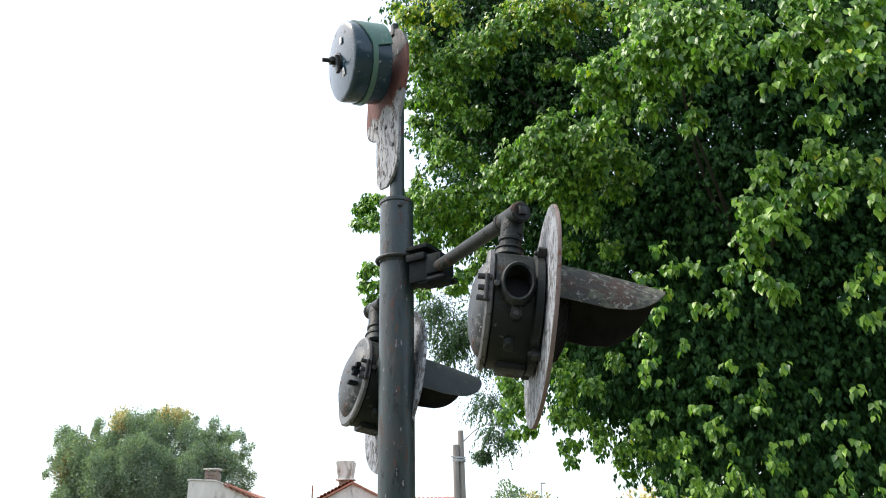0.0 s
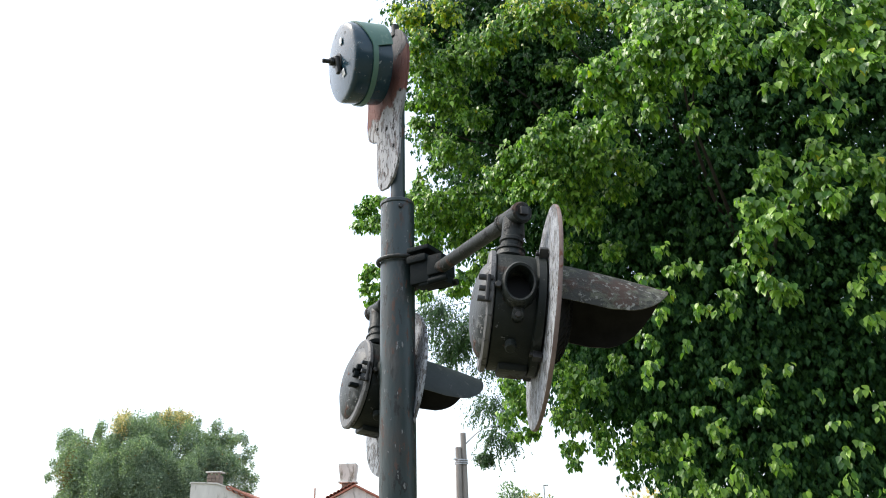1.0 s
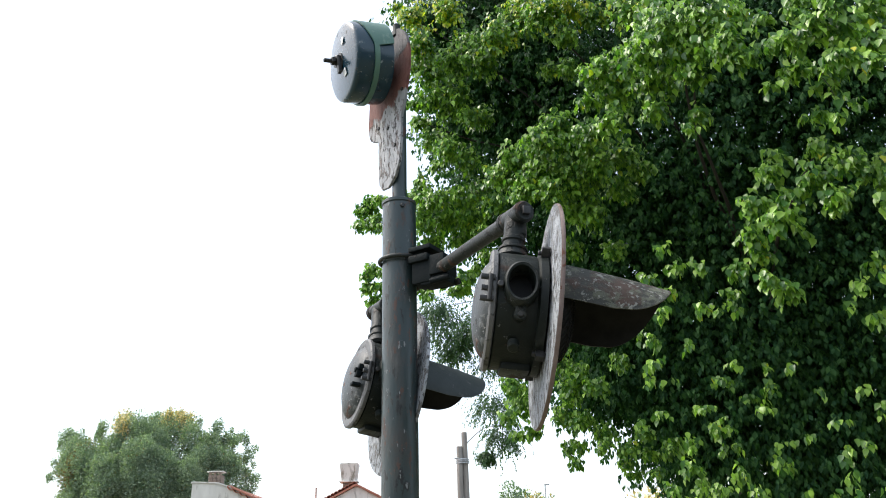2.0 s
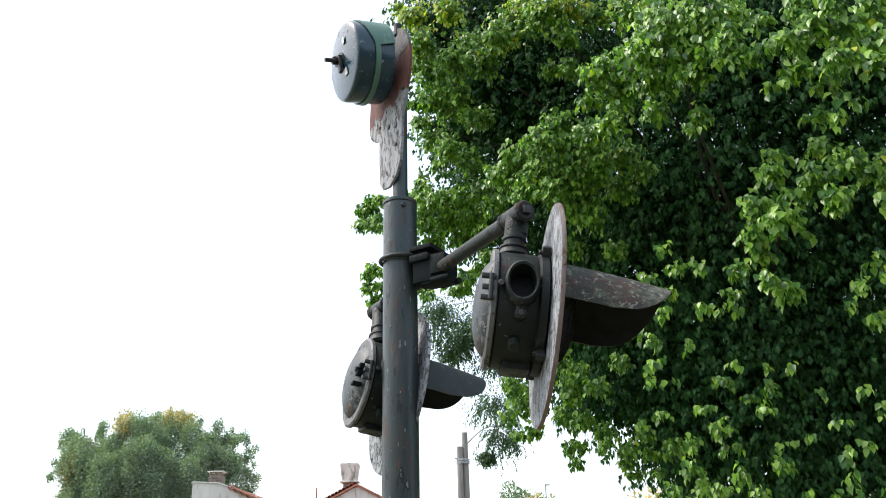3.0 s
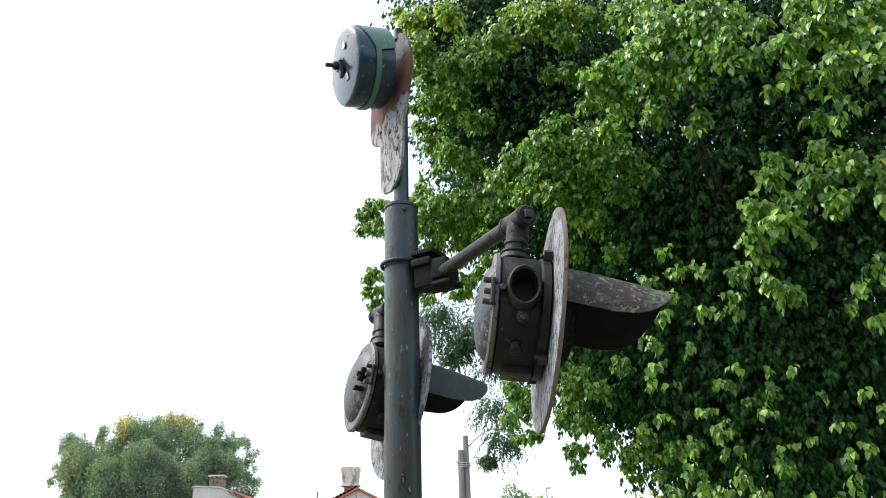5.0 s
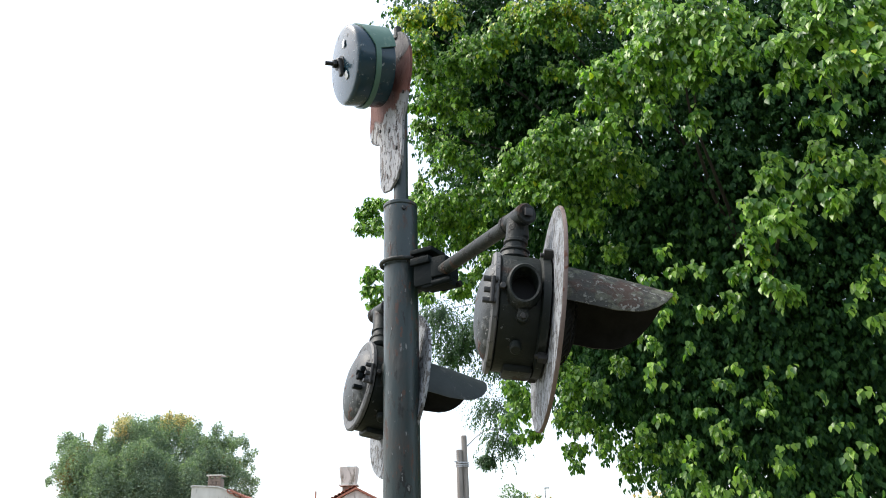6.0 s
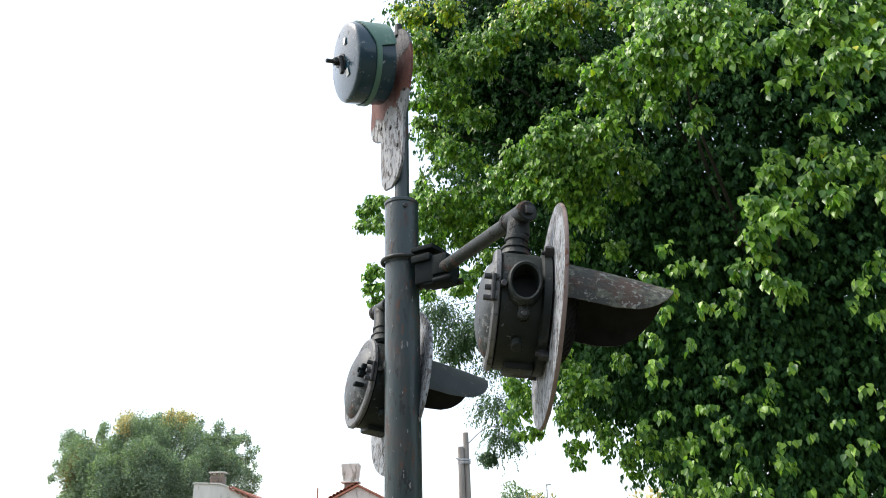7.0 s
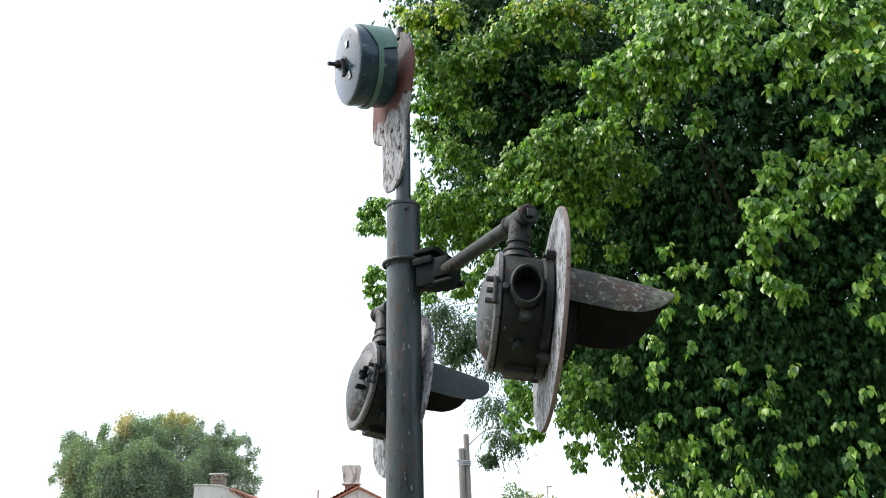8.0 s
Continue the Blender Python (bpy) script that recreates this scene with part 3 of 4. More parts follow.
def sprays(rng, centre, radius, shoots, per, size, droop=1.0):
    """Leaves strung along drooping shoots that spring from a clump. Returns places, along, facing, lengths."""
    def unit(v):
        return v / (np.linalg.norm(v, axis=1, keepdims=True) + 1e-9)
    out = unit(rng.normal(size=(shoots, 3)))
    p = np.array(centre) + out * radius * rng.uniform(0.1, 0.8, (shoots, 1)) * np.array([1, 1, 0.85])
    head = unit(out * np.array([1, 1, 0.5]) + np.array([0, 0, 0.25]))
    step = radius * rng.uniform(0.5, 1.25, (shoots, 1)) * np.where(rng.random((shoots, 1)) < 0.15, 1.7, 1.0) / per
    P, A, F = [], [], []
    for k in range(per):
        head = unit(head + np.array([0, 0, -0.2 * droop]))
        p = p + head * step
        aside = unit(np.cross(head, rng.normal(size=(shoots, 3))))
        P.append(p + aside * size * 0.1)
        A.append(head * 0.5 + aside * 0.7 + np.array([0, 0, -0.75]))
        F.append(out * 0.9 + aside * 0.35 + rng.normal(size=(shoots, 3)) * 0.35 + np.array([0, 0, 0.45]))
    return np.concatenate(P), np.concatenate(A), np.concatenate(F), size * rng.uniform(0.65, 1.15, shoots * per)


def tuft(rng, centre, radius, full, size):
    """A rounded pad of leaves on short shoots that spring outward, up and towards the open side, their tips hanging."""
    def unit(v):
        return v / (np.linalg.norm(v, axis=1, keepdims=True) + 1e-9)
    per = 4
    shoots = max(2, int(full * (radius / size) ** 2 / per))
    out = unit(rng.normal(size=(shoots, 3)) + np.array([-0.1, -0.45, 0.2]))
    p = np.array(centre) + out * max(radius * 0.15, radius - 1.2 * size) * np.where(rng.random((shoots, 1)) < 0.22, rng.uniform(1.0, 1.6, (shoots, 1)), rng.uniform(0.1, 1.0, (shoots, 1)))
    head = unit(out * np.array([1, 1, 0.6]) + rng.normal(size=(shoots, 3)) * 0.4 + np.array([0, 0, 0.1]))
    P, A, F = [], [], []
    for k in range(per):
        head = unit(head + np.array([0, 0, -0.22]))
        p = p + head * size * rng.uniform(0.18, 0.4, (shoots, 1))
        aside = unit(np.cross(head, rng.normal(size=(shoots, 3))))
        P.append(p + aside * size * 0.15)
        A.append(head * 0.2 + aside * 0.45 + rng.normal(size=(shoots, 3)) * 0.15 + np.array([0, -0.15, -1.0]))
        F.append(out * 0.55 + aside * 0.5 + rng.normal(size=(shoots, 3)) * 0.5 + np.array([0, -0.4, 0.5]))
    return np.concatenate(P), np.concatenate(A), np.concatenate(F), size * rng.uniform(0.6, 1.15, shoots * per)


def limb(bm, points, r0, r1, seg=9):
    """A tapered limb through the points."""
    rings = []
    pts = [Vector(p) for p in points]
    for i, p in enumerate(pts):
        d = (pts[min(i + 1, len(pts) - 1)] - pts[max(i - 1, 0)]).normalized()
        t = d.to_track_quat("Z", "Y").to_matrix()
        r = r0 + (r1 - r0) * i / (len(pts) - 1)
        rings.append([bm.verts.new(p + t @ Vector((r * math.cos(a), r * math.sin(a), 0))) for a in (2 * math.pi * k / seg for k in range(seg))])
    for p, q in zip(rings, rings[1:]):
        for k in range(seg):
            bm.faces.new((p[k], p[(k + 1) % seg], q[(k + 1) % seg], q[k]))
    bm.faces.new(rings[-1])
    return bm


def bent(p, q, sag, rng, n=6):
    p, q = np.array(p), np.array(q)
    return [tuple(p + (q - p) * (i / n) + np.array([0, 0, sag * math.sin(math.pi * i / n)]) + rng.normal(size=3) * 0.03 * (0 < i < n)) for i in range(n + 1)]


# leaf clumps of the street tree, bough by bough: x, y, z, radius
HIGH_BOUGH = [
    (1.12, 3.17, 3.98, 0.151), (1.25, 3.03, 3.95, 0.132), (1.02, 3.32, 3.97, 0.142), (1.17, 3.20, 3.85, 0.136), (1.28, 2.99, 3.76, 0.116),
    (0.85, 3.62, 4.04, 0.128), (0.98, 3.68, 3.96, 0.129), (1.13, 3.46, 3.87, 0.122), (0.82, 3.75, 3.95, 0.069), (1.20, 3.16, 3.72, 0.085),
    (1.25, 3.30, 3.58, 0.065), (0.89, 3.60, 3.74, 0.095), (1.07, 3.38, 3.67, 0.078), (1.35, 2.94, 3.66, 0.080), (1.17, 3.25, 3.48, 0.032),
    (1.01, 3.63, 4.08, 0.123), (1.14, 3.41, 4.29, 0.119), (1.44, 3.17, 4.06, 0.097), (1.06, 3.65, 4.48, 0.112),
]
TOP_BOUGH = [
    (1.45, 2.77, 3.61, 0.086), (1.54, 2.69, 3.62, 0.098), (1.66, 2.67, 3.57, 0.104), (1.73, 2.62, 3.48, 0.094), (1.56, 2.93, 3.58, 0.089),
    (1.64, 2.86, 3.49, 0.087), (1.58, 2.61, 3.42, 0.085), (1.59, 2.79, 3.26, 0.032), (1.61, 2.97, 3.37, 0.059), (1.45, 2.89, 3.48, 0.039),
    (1.65, 2.55, 3.34, 0.056), (1.66, 2.74, 3.31, 0.032), (1.59, 2.62, 3.67, 0.080), (1.79, 2.68, 3.70, 0.094), (1.61, 2.91, 3.90, 0.089),
    (1.44, 2.93, 3.70, 0.045), (1.49, 3.01, 3.89, 0.065),
]
FRONT_BOUGH = [
    (1.66, 3.07, 3.26, 0.075), (1.69, 2.94, 3.13, 0.085), (1.79, 2.92, 3.07, 0.084), (1.54, 3.24, 3.33, 0.047), (1.59, 3.05, 3.10, 0.097),
    (1.63, 2.97, 2.98, 0.084), (1.49, 3.23, 3.22, 0.083), (1.42, 3.25, 3.09, 0.082), (1.46, 3.13, 2.96, 0.088), (1.38, 3.28, 2.94, 0.076),
    (1.43, 3.32, 2.86, 0.066), (1.40, 3.21, 2.72, 0.063), (1.47, 3.23, 2.66, 0.063), (1.33, 3.40, 2.82, 0.057), (1.75, 3.04, 2.72, 0.042),
    (1.72, 3.13, 2.64, 0.035), (1.72, 3.24, 2.59, 0.034), (1.79, 3.14, 2.51, 0.047), (1.58, 3.22, 2.93, 0.035), (1.76, 2.84, 2.91, 0.045),
    (1.54, 3.14, 3.08, 0.070), (1.74, 2.95, 2.64, 0.031),
]
MIDDLE_BOUGH = [
    (1.06, 3.91, 2.64, 0.052), (1.04, 3.87, 2.51, 0.062), (1.03, 3.92, 2.44, 0.042), (1.19, 3.80, 3.00, 0.052), (1.26, 3.70, 2.96, 0.057),
    (1.11, 3.72, 3.06, 0.046), (1.18, 3.97, 2.93, 0.048), (1.28, 3.73, 2.75, 0.050), (1.06, 3.72, 2.74, 0.050), (1.03, 3.79, 2.94, 0.046),
    (1.40, 3.66, 2.81, 0.050), (1.42, 3.65, 2.73, 0.038), (1.00, 3.99, 2.72, 0.041), (1.20, 3.85, 2.59, 0.034), (1.33, 3.65, 2.72, 0.033),
    (1.12, 3.94, 2.44, 0.029),
]
LOW_BOUGH = [
    (1.33, 4.07, 2.32, 0.058), (1.46, 4.30, 2.26, 0.079), (1.34, 4.39, 2.19, 0.068), (1.51, 4.32, 2.15, 0.067), (1.31, 4.40, 2.05, 0.085),
    (1.41, 4.51, 1.96, 0.087), (1.42, 3.98, 1.98, 0.066), (1.40, 4.20, 1.92, 0.063), (1.69, 4.16, 2.03, 0.069), (1.69, 4.06, 2.13, 0.040),
    (1.54, 3.88, 2.28, 0.050), (1.65, 4.00, 2.41, 0.046), (1.45, 4.09, 2.47, 0.065), (1.55, 4.08, 2.38, 0.044), (1.14, 4.25, 2.34, 0.045),
    (1.07, 4.34, 2.31, 0.037), (1.22, 4.45, 1.96, 0.061), (1.51, 4.05, 1.90, 0.050), (1.48, 3.98, 2.53, 0.041), (1.65, 4.06, 2.55, 0.035),
]
HANGING_BOUGH = [
    (1.77, 3.64, 2.03, 0.051), (1.77, 3.60, 1.92, 0.055), (1.76, 3.53, 1.85, 0.039), (1.73, 3.55, 2.15, 0.035), (1.90, 3.64, 2.06, 0.046),
    (1.89, 3.47, 2.21, 0.045), (1.85, 3.44, 1.96, 0.038), (1.63, 3.74, 1.89, 0.036), (1.81, 3.89, 2.36, 0.034), (1.70, 3.84, 2.13, 0.032),
    (1.85, 3.50, 2.30, 0.030), (1.61, 3.62, 2.44, 0.026), (1.68, 3.64, 1.86, 0.035), (1.81, 3.45, 1.86, 0.033),
]
CROWN_EDGE = [
    (-0.16, 4.54, 5.16, 0.103), (-0.10, 4.51, 4.90, 0.101), (0.08, 4.32, 5.03, 0.098), (-0.04, 4.65, 4.77, 0.102), (0.11, 4.49, 4.74, 0.107),
    (0.23, 4.52, 4.88, 0.108), (0.37, 4.24, 4.74, 0.109), (0.30, 4.46, 4.71, 0.099), (0.49, 4.34, 4.90, 0.113), (0.66, 4.08, 4.78, 0.114),
    (0.58, 4.26, 4.97, 0.097), (0.81, 4.07, 4.84, 0.107), (-0.13, 4.66, 4.85, 0.071), (-0.04, 4.70, 4.58, 0.094), (0.13, 4.61, 4.57, 0.092),
    (0.07, 4.74, 4.49, 0.078), (0.19, 4.62, 4.40, 0.069), (0.30, 4.76, 4.47, 0.078), (-0.13, 4.93, 4.55, 0.065), (-0.05, 4.91, 4.39, 0.080),
    (0.06, 4.75, 4.22, 0.092), (-0.01, 4.92, 4.20, 0.055), (0.20, 4.82, 4.17, 0.093), (-0.18, 4.75, 4.59, 0.047),
]
SHOULDER = [
    (0.81, 4.09, 4.64, 0.078), (1.00, 4.09, 4.78, 0.086), (0.73, 4.31, 4.56, 0.066), (0.83, 4.21, 4.49, 0.071), (0.71, 4.18, 4.06, 0.096),
    (0.59, 4.14, 3.92, 0.101), (0.78, 4.23, 3.96, 0.103), (0.87, 4.01, 3.87, 0.092), (0.48, 4.42, 3.96, 0.100), (0.61, 4.31, 3.82, 0.104),
    (0.77, 4.25, 3.79, 0.109), (0.92, 4.14, 3.75, 0.106), (0.38, 4.47, 3.87, 0.093), (0.50, 4.32, 3.70, 0.089), (0.66, 4.26, 3.64, 0.095),
    (0.84, 4.32, 3.67, 0.096), (1.09, 4.15, 3.83, 0.087), (1.08, 4.32, 3.70, 0.089), (0.90, 4.34, 3.53, 0.088), (0.82, 4.40, 3.58, 0.076),
    (0.81, 4.70, 3.46, 0.072), (1.07, 4.58, 3.40, 0.070), (1.21, 4.25, 3.79, 0.068), (-0.28, 4.64, 5.35, 0.041),
]
SIDE_BOUGH = [
    (-0.14, 5.13, 4.19, 0.057), (-0.22, 5.19, 4.06, 0.090), (-0.05, 5.02, 3.98, 0.103), (0.11, 5.05, 3.99, 0.104), (0.26, 4.95, 3.98, 0.094),
    (-0.14, 5.13, 3.86, 0.104), (0.06, 5.21, 3.89, 0.114), (0.22, 5.10, 3.88, 0.096), (0.37, 4.84, 3.84, 0.084), (-0.06, 5.18, 3.72, 0.080),
    (0.14, 5.24, 3.77, 0.081), (0.28, 4.90, 3.66, 0.061), (-0.52, 5.35, 4.07, 0.067), (-0.58, 5.33, 3.96, 0.050), (-0.44, 5.16, 4.06, 0.049),
    (-0.47, 5.23, 3.94, 0.041), (-0.54, 5.49, 3.53, 0.054), (-0.51, 5.44, 3.63, 0.054), (-0.49, 5.55, 3.44, 0.038), (-0.14, 5.56, 3.51, 0.050),
    (0.16, 5.21, 3.46, 0.071), (0.09, 5.30, 3.41, 0.048), (-0.13, 5.22, 4.11, 0.083),
]
UNDER_BOUGH = [
    (0.46, 5.23, 2.70, 0.083), (0.55, 5.49, 2.62, 0.102), (0.42, 5.34, 2.51, 0.061), (0.60, 5.44, 2.44, 0.061), (0.50, 5.54, 2.43, 0.047),
    (0.76, 5.19, 2.84, 0.083), (0.86, 5.14, 2.75, 0.089), (0.83, 5.26, 2.65, 0.083), (0.97, 4.99, 2.63, 0.072), (0.78, 5.26, 2.51, 0.075),
    (0.88, 5.19, 2.46, 0.074), (1.03, 5.26, 2.39, 0.074), (0.82, 5.37, 2.31, 0.053), (0.84, 5.33, 2.22, 0.045), (0.88, 5.30, 2.31, 0.045),
    (0.99, 5.09, 2.27, 0.046), (1.13, 5.09, 2.26, 0.064), (1.20, 5.29, 2.12, 0.044), (1.14, 5.23, 2.19, 0.044), (1.30, 5.20, 2.24, 0.051),
    (1.25, 5.09, 2.36, 0.057), (1.29, 5.07, 2.11, 0.039), (1.41, 5.07, 2.25, 0.071), (1.14, 5.06, 2.80, 0.066),
]
LEFT_SPRAY = [
    (-0.57, 5.30, 4.05, 0.074), (-0.51, 5.34, 3.94, 0.066), (-0.58, 5.18, 3.87, 0.058), (-0.42, 5.20, 3.85, 0.058), (-0.51, 5.26, 4.10, 0.058), (-0.38, 5.24, 4.08, 0.049), (-0.55, 5.43, 3.58, 0.066), (-0.45, 5.39, 3.48, 0.062), (-0.51, 5.49, 3.40, 0.049), (-0.56, 5.46, 3.48, 0.049), (-0.36, 5.42, 3.55, 0.049), (-0.43, 5.32, 3.57, 0.049), (-0.11, 5.44, 3.42, 0.049), (-0.01, 5.40, 3.49, 0.049), (0.15, 5.47, 3.49, 0.066), (0.24, 5.48, 3.62, 0.066), (0.34, 5.43, 3.71, 0.082), (0.42, 5.39, 3.61, 0.066), (0.27, 5.44, 3.41, 0.049),
]
FINE = [
    (0.01, 8.20, 4.00, 0.23), (0.22, 8.25, 3.88, 0.18), (-0.10, 8.13, 4.17, 0.17), (0.51, 8.52, 3.20, 0.21),
    (0.60, 8.65, 2.89, 0.18), (0.43, 8.73, 2.68, 0.07), (0.34, 8.00, 3.96, 0.19), (0.10, 8.30, 3.75, 0.15),
    (0.54, 8.17, 3.55, 0.18),
]
BACK = [
    (0.86, 5.63, 5.28, 0.57), (1.57, 5.28, 5.08, 0.66), (2.17, 4.78, 4.72, 0.64), (2.69, 4.44, 4.49, 0.59),
    (1.03, 5.97, 4.45, 0.57), (1.63, 5.70, 4.05, 0.66), (2.22, 5.37, 3.80, 0.66), (2.76, 5.00, 3.63, 0.58),
    (1.52, 5.99, 3.31, 0.49), (2.03, 5.68, 3.04, 0.54), (2.59, 5.29, 2.92, 0.58), (1.93, 5.92, 2.42, 0.37),
    (2.42, 5.55, 2.28, 0.50), (2.85, 5.35, 2.24, 0.52), (0.44, 5.94, 5.04, 0.39), (0.47, 6.22, 4.37, 0.39),
    (1.15, 6.27, 3.70, 0.42), (1.09, 6.48, 3.18, 0.28), (0.12, 5.45, 5.74, 0.33), (1.13, 5.88, 2.74, 0.19), (1.42, 5.86, 2.77, 0.25), (1.63, 6.00, 2.44, 0.19), (0.94, 5.83, 2.59, 0.09), (0.62, 5.88, 2.75, 0.08), (1.28, 5.85, 3.08, 0.26), (1.69, 5.70, 2.90, 0.25), (1.70, 5.77, 2.19, 0.18),
]
CROWN_BACK = [
    (0.02, 5.13, 5.46, 0.18), (0.08, 5.29, 5.04, 0.19), (0.12, 5.42, 4.71, 0.14), (0.36, 5.41, 5.28, 0.27), (0.46, 5.24, 5.70, 0.27), (0.02, 5.65, 4.14, 0.14), (0.28, 5.67, 4.09, 0.14), (0.72, 5.28, 5.34, 0.27), (-0.11, 5.00, 5.52, 0.10), (-0.06, 5.30, 4.75, 0.06),
]
# crown carried on out of view, placed to shade the leaves below
OVER_UNSEEN = [
    (0.60, 4.91, 6.53, 0.69), (1.53, 4.25, 6.04, 0.80), (2.33, 3.77, 5.61, 0.79), (3.06, 3.57, 5.05, 0.72),
    (3.09, 3.77, 4.02, 0.63), (3.20, 4.31, 3.22, 0.66), (3.25, 4.88, 2.34, 0.62), (1.96, 3.80, 7.14, 0.92),
    (3.01, 3.27, 6.85, 0.93), (2.60, 5.69, 1.39, 0.74), (4.83, 4.90, 5.48, 1.11), (4.77, 5.70, 3.50, 1.11),
    (2.15, 6.48, 1.57, 0.43), (3.9, 3.2, 3.3, 0.85), (3.9, 3.4, 4.6, 0.9), (4.1, 3.9, 2.3, 0.8),
]


def street_tree():
    rng = np.random.default_rng(5)
    tree = thing("street_tree", 2.6, 6.2, 0, "large leafy green tree with glossy drooping leaves", "tree")
    base = np.array([2.6, 6.2, 0.0])
    bm = limb(bmesh.new(), [(0, 0, -0.1), (0.03, 0, 0.6), (-0.03, 0.03, 1.5), (0.05, 0, 2.4), (0.0, 0.05, 3.4), (0.1, 0.1, 4.6)], 0.3, 0.14, 16)
    part("trunk", bm, BARK, tree)
    crotch = np.array([0.0, 0.03, 2.6])
    pick = HIGH_BOUGH[::9] + FRONT_BOUGH[::11] + CROWN_EDGE[::9] + BACK[::3] + OVER_UNSEEN[::2]
    for i, (x, y, z, r) in enumerate(pick):
        tip = np.array((x, y, z)) - base
        bm = limb(bmesh.new(), bent(crotch + np.array([0, 0, 0.07 * (i % 20)]), tip, 0.35, rng, 7), 0.022, 0.004, 7)
        part("branch", bm, BARK, tree)
    sets = []
    for bough, size, full in ((HIGH_BOUGH, 0.043, 40), (TOP_BOUGH, 0.045, 34), (FRONT_BOUGH, 0.045, 34), (MIDDLE_BOUGH, 0.042, 24), (LOW_BOUGH, 0.041, 17),
                              (HANGING_BOUGH, 0.043, 14), (CROWN_EDGE, 0.038, 52), (SHOULDER, 0.04, 46), (SIDE_BOUGH, 0.04, 40), (UNDER_BOUGH, 0.039, 38), (LEFT_SPRAY, 0.041, 44)):
        for x, y, z, r in bough:
            P, A, F, S = tuft(rng, np.array((x, y, z)) - base, r * (1.25 if size < 0.0405 else 1.0), full, size)
            # a few leaves anywhere, many near the top, get the painted sunlit yellow
            sun_yellow = rng.random(len(P)) < 0.006
            if z > 1.6 + 0.73 * math.hypot(x, y):
                sun_yellow |= rng.random(len(P)) < (0.4 if z > 1.6 + 0.775 * math.hypot(x, y) else 0.09)
            sets.append((P[~sun_yellow], A[~sun_yellow], F[~sun_yellow], S[~sun_yellow], LEAF))
            sets.append((P[sun_yellow], A[sun_yellow], F[sun_yellow], S[sun_yellow], LEAF_SUNLIT))
    # the nearest leaves stand as pieces of their own
    allp = []
    for k, s in enumerate(sets):
        far = np.linalg.norm(s[0] + base - np.array([1.75, 2.85, 3.0]), axis=1) if len(s[0]) else []
        allp += [(k, i, q) for i, q in enumerate(far)]
    near = sorted(allp, key=lambda q: q[2])[:300]
    chosen = {}
    for k, i, _ in near:
        chosen.setdefault(k, []).append(i)
    one = {}
    for mat in (LEAF, LEAF_SUNLIT):
        me = bpy.data.meshes.new("leaf")
        me.from_pydata([tuple(v) for v in OUTLINE], [], LEAF_FACES)
        me.materials.append(mat)
        one[mat] = me
    for k, idx in chosen.items():
        P, A, F, S, mat = sets[k]
        x, y, z = axes_of(A[idx], F[idx])
        for j, i in enumerate(idx):
            ob = new("leaf", one[mat])
            ob.parent = tree
            rot = Matrix([[x[j][q], y[j][q], z[j][q]] for q in range(3)]).to_4x4()
            ob.matrix_basis = Matrix.Translation(P[i]) @ rot @ Matrix.Scale(float(S[i]), 4)
        keep = np.ones(len(P), bool)
        keep[idx] = False
        sets[k] = (P[keep], A[keep], F[keep], S[keep], mat)
    ob = new("crown", leaf_mesh("crown", sets))
    ob.parent = tree
    tagged(ob, "drooping sprays of glossy green leaves", kind="stuff")
    # one loose shoot that sways below the top bough
    shoot_at = np.array([1.59, 2.75, 3.36])
    drop = np.array([[0.0, 0, -0.035], [0.012, -0.01, -0.06], [0.018, -0.012, -0.1], [0.0, 0.01, -0.015]])
    hang = np.array([[0.3, -0.1, -1.0], [-0.25, -0.2, -1.0], [0.25, -0.1, -1.0], [-0.7, 0, -0.6]])
    face = np.array([[0.3, -1.0, 0.5], [-0.4, -1.0, 0.4], [0.5, -1.0, 0.3], [-0.3, -0.8, 0.7]])
    shoot = new("hanging_shoot", leaf_mesh("hanging_shoot", [(drop, hang, face, np.array([0.056, 0.06, 0.052, 0.045]), LEAF)]))
    shoot.parent = tree
    tagged(shoot, "loose hanging shoot of pointed green leaves")
    part("stem", limb(bmesh.new(), [(-0.01, 0.02, 0.06), (0, 0, 0), (0.006, 0, -0.05), (0.016, -0.01, -0.1)], 0.0018, 0.001, 6), BARK, shoot)
    # inner and back leaves take the shade-darkened leaf colour
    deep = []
    for group, spread, full in ((BACK, 1.42, 66), (CROWN_BACK, 1.15, 80), (OVER_UNSEEN, 1.15, 42)):
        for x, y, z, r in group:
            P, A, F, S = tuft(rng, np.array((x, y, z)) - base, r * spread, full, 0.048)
            deep.append((P, A, F, S, LEAF_SHADED))
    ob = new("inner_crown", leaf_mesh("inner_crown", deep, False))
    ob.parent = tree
    tagged(ob, "dense inner leaves with shade put into their colour", kind="stuff")
    return shoot, tuple(shoot_at - base)


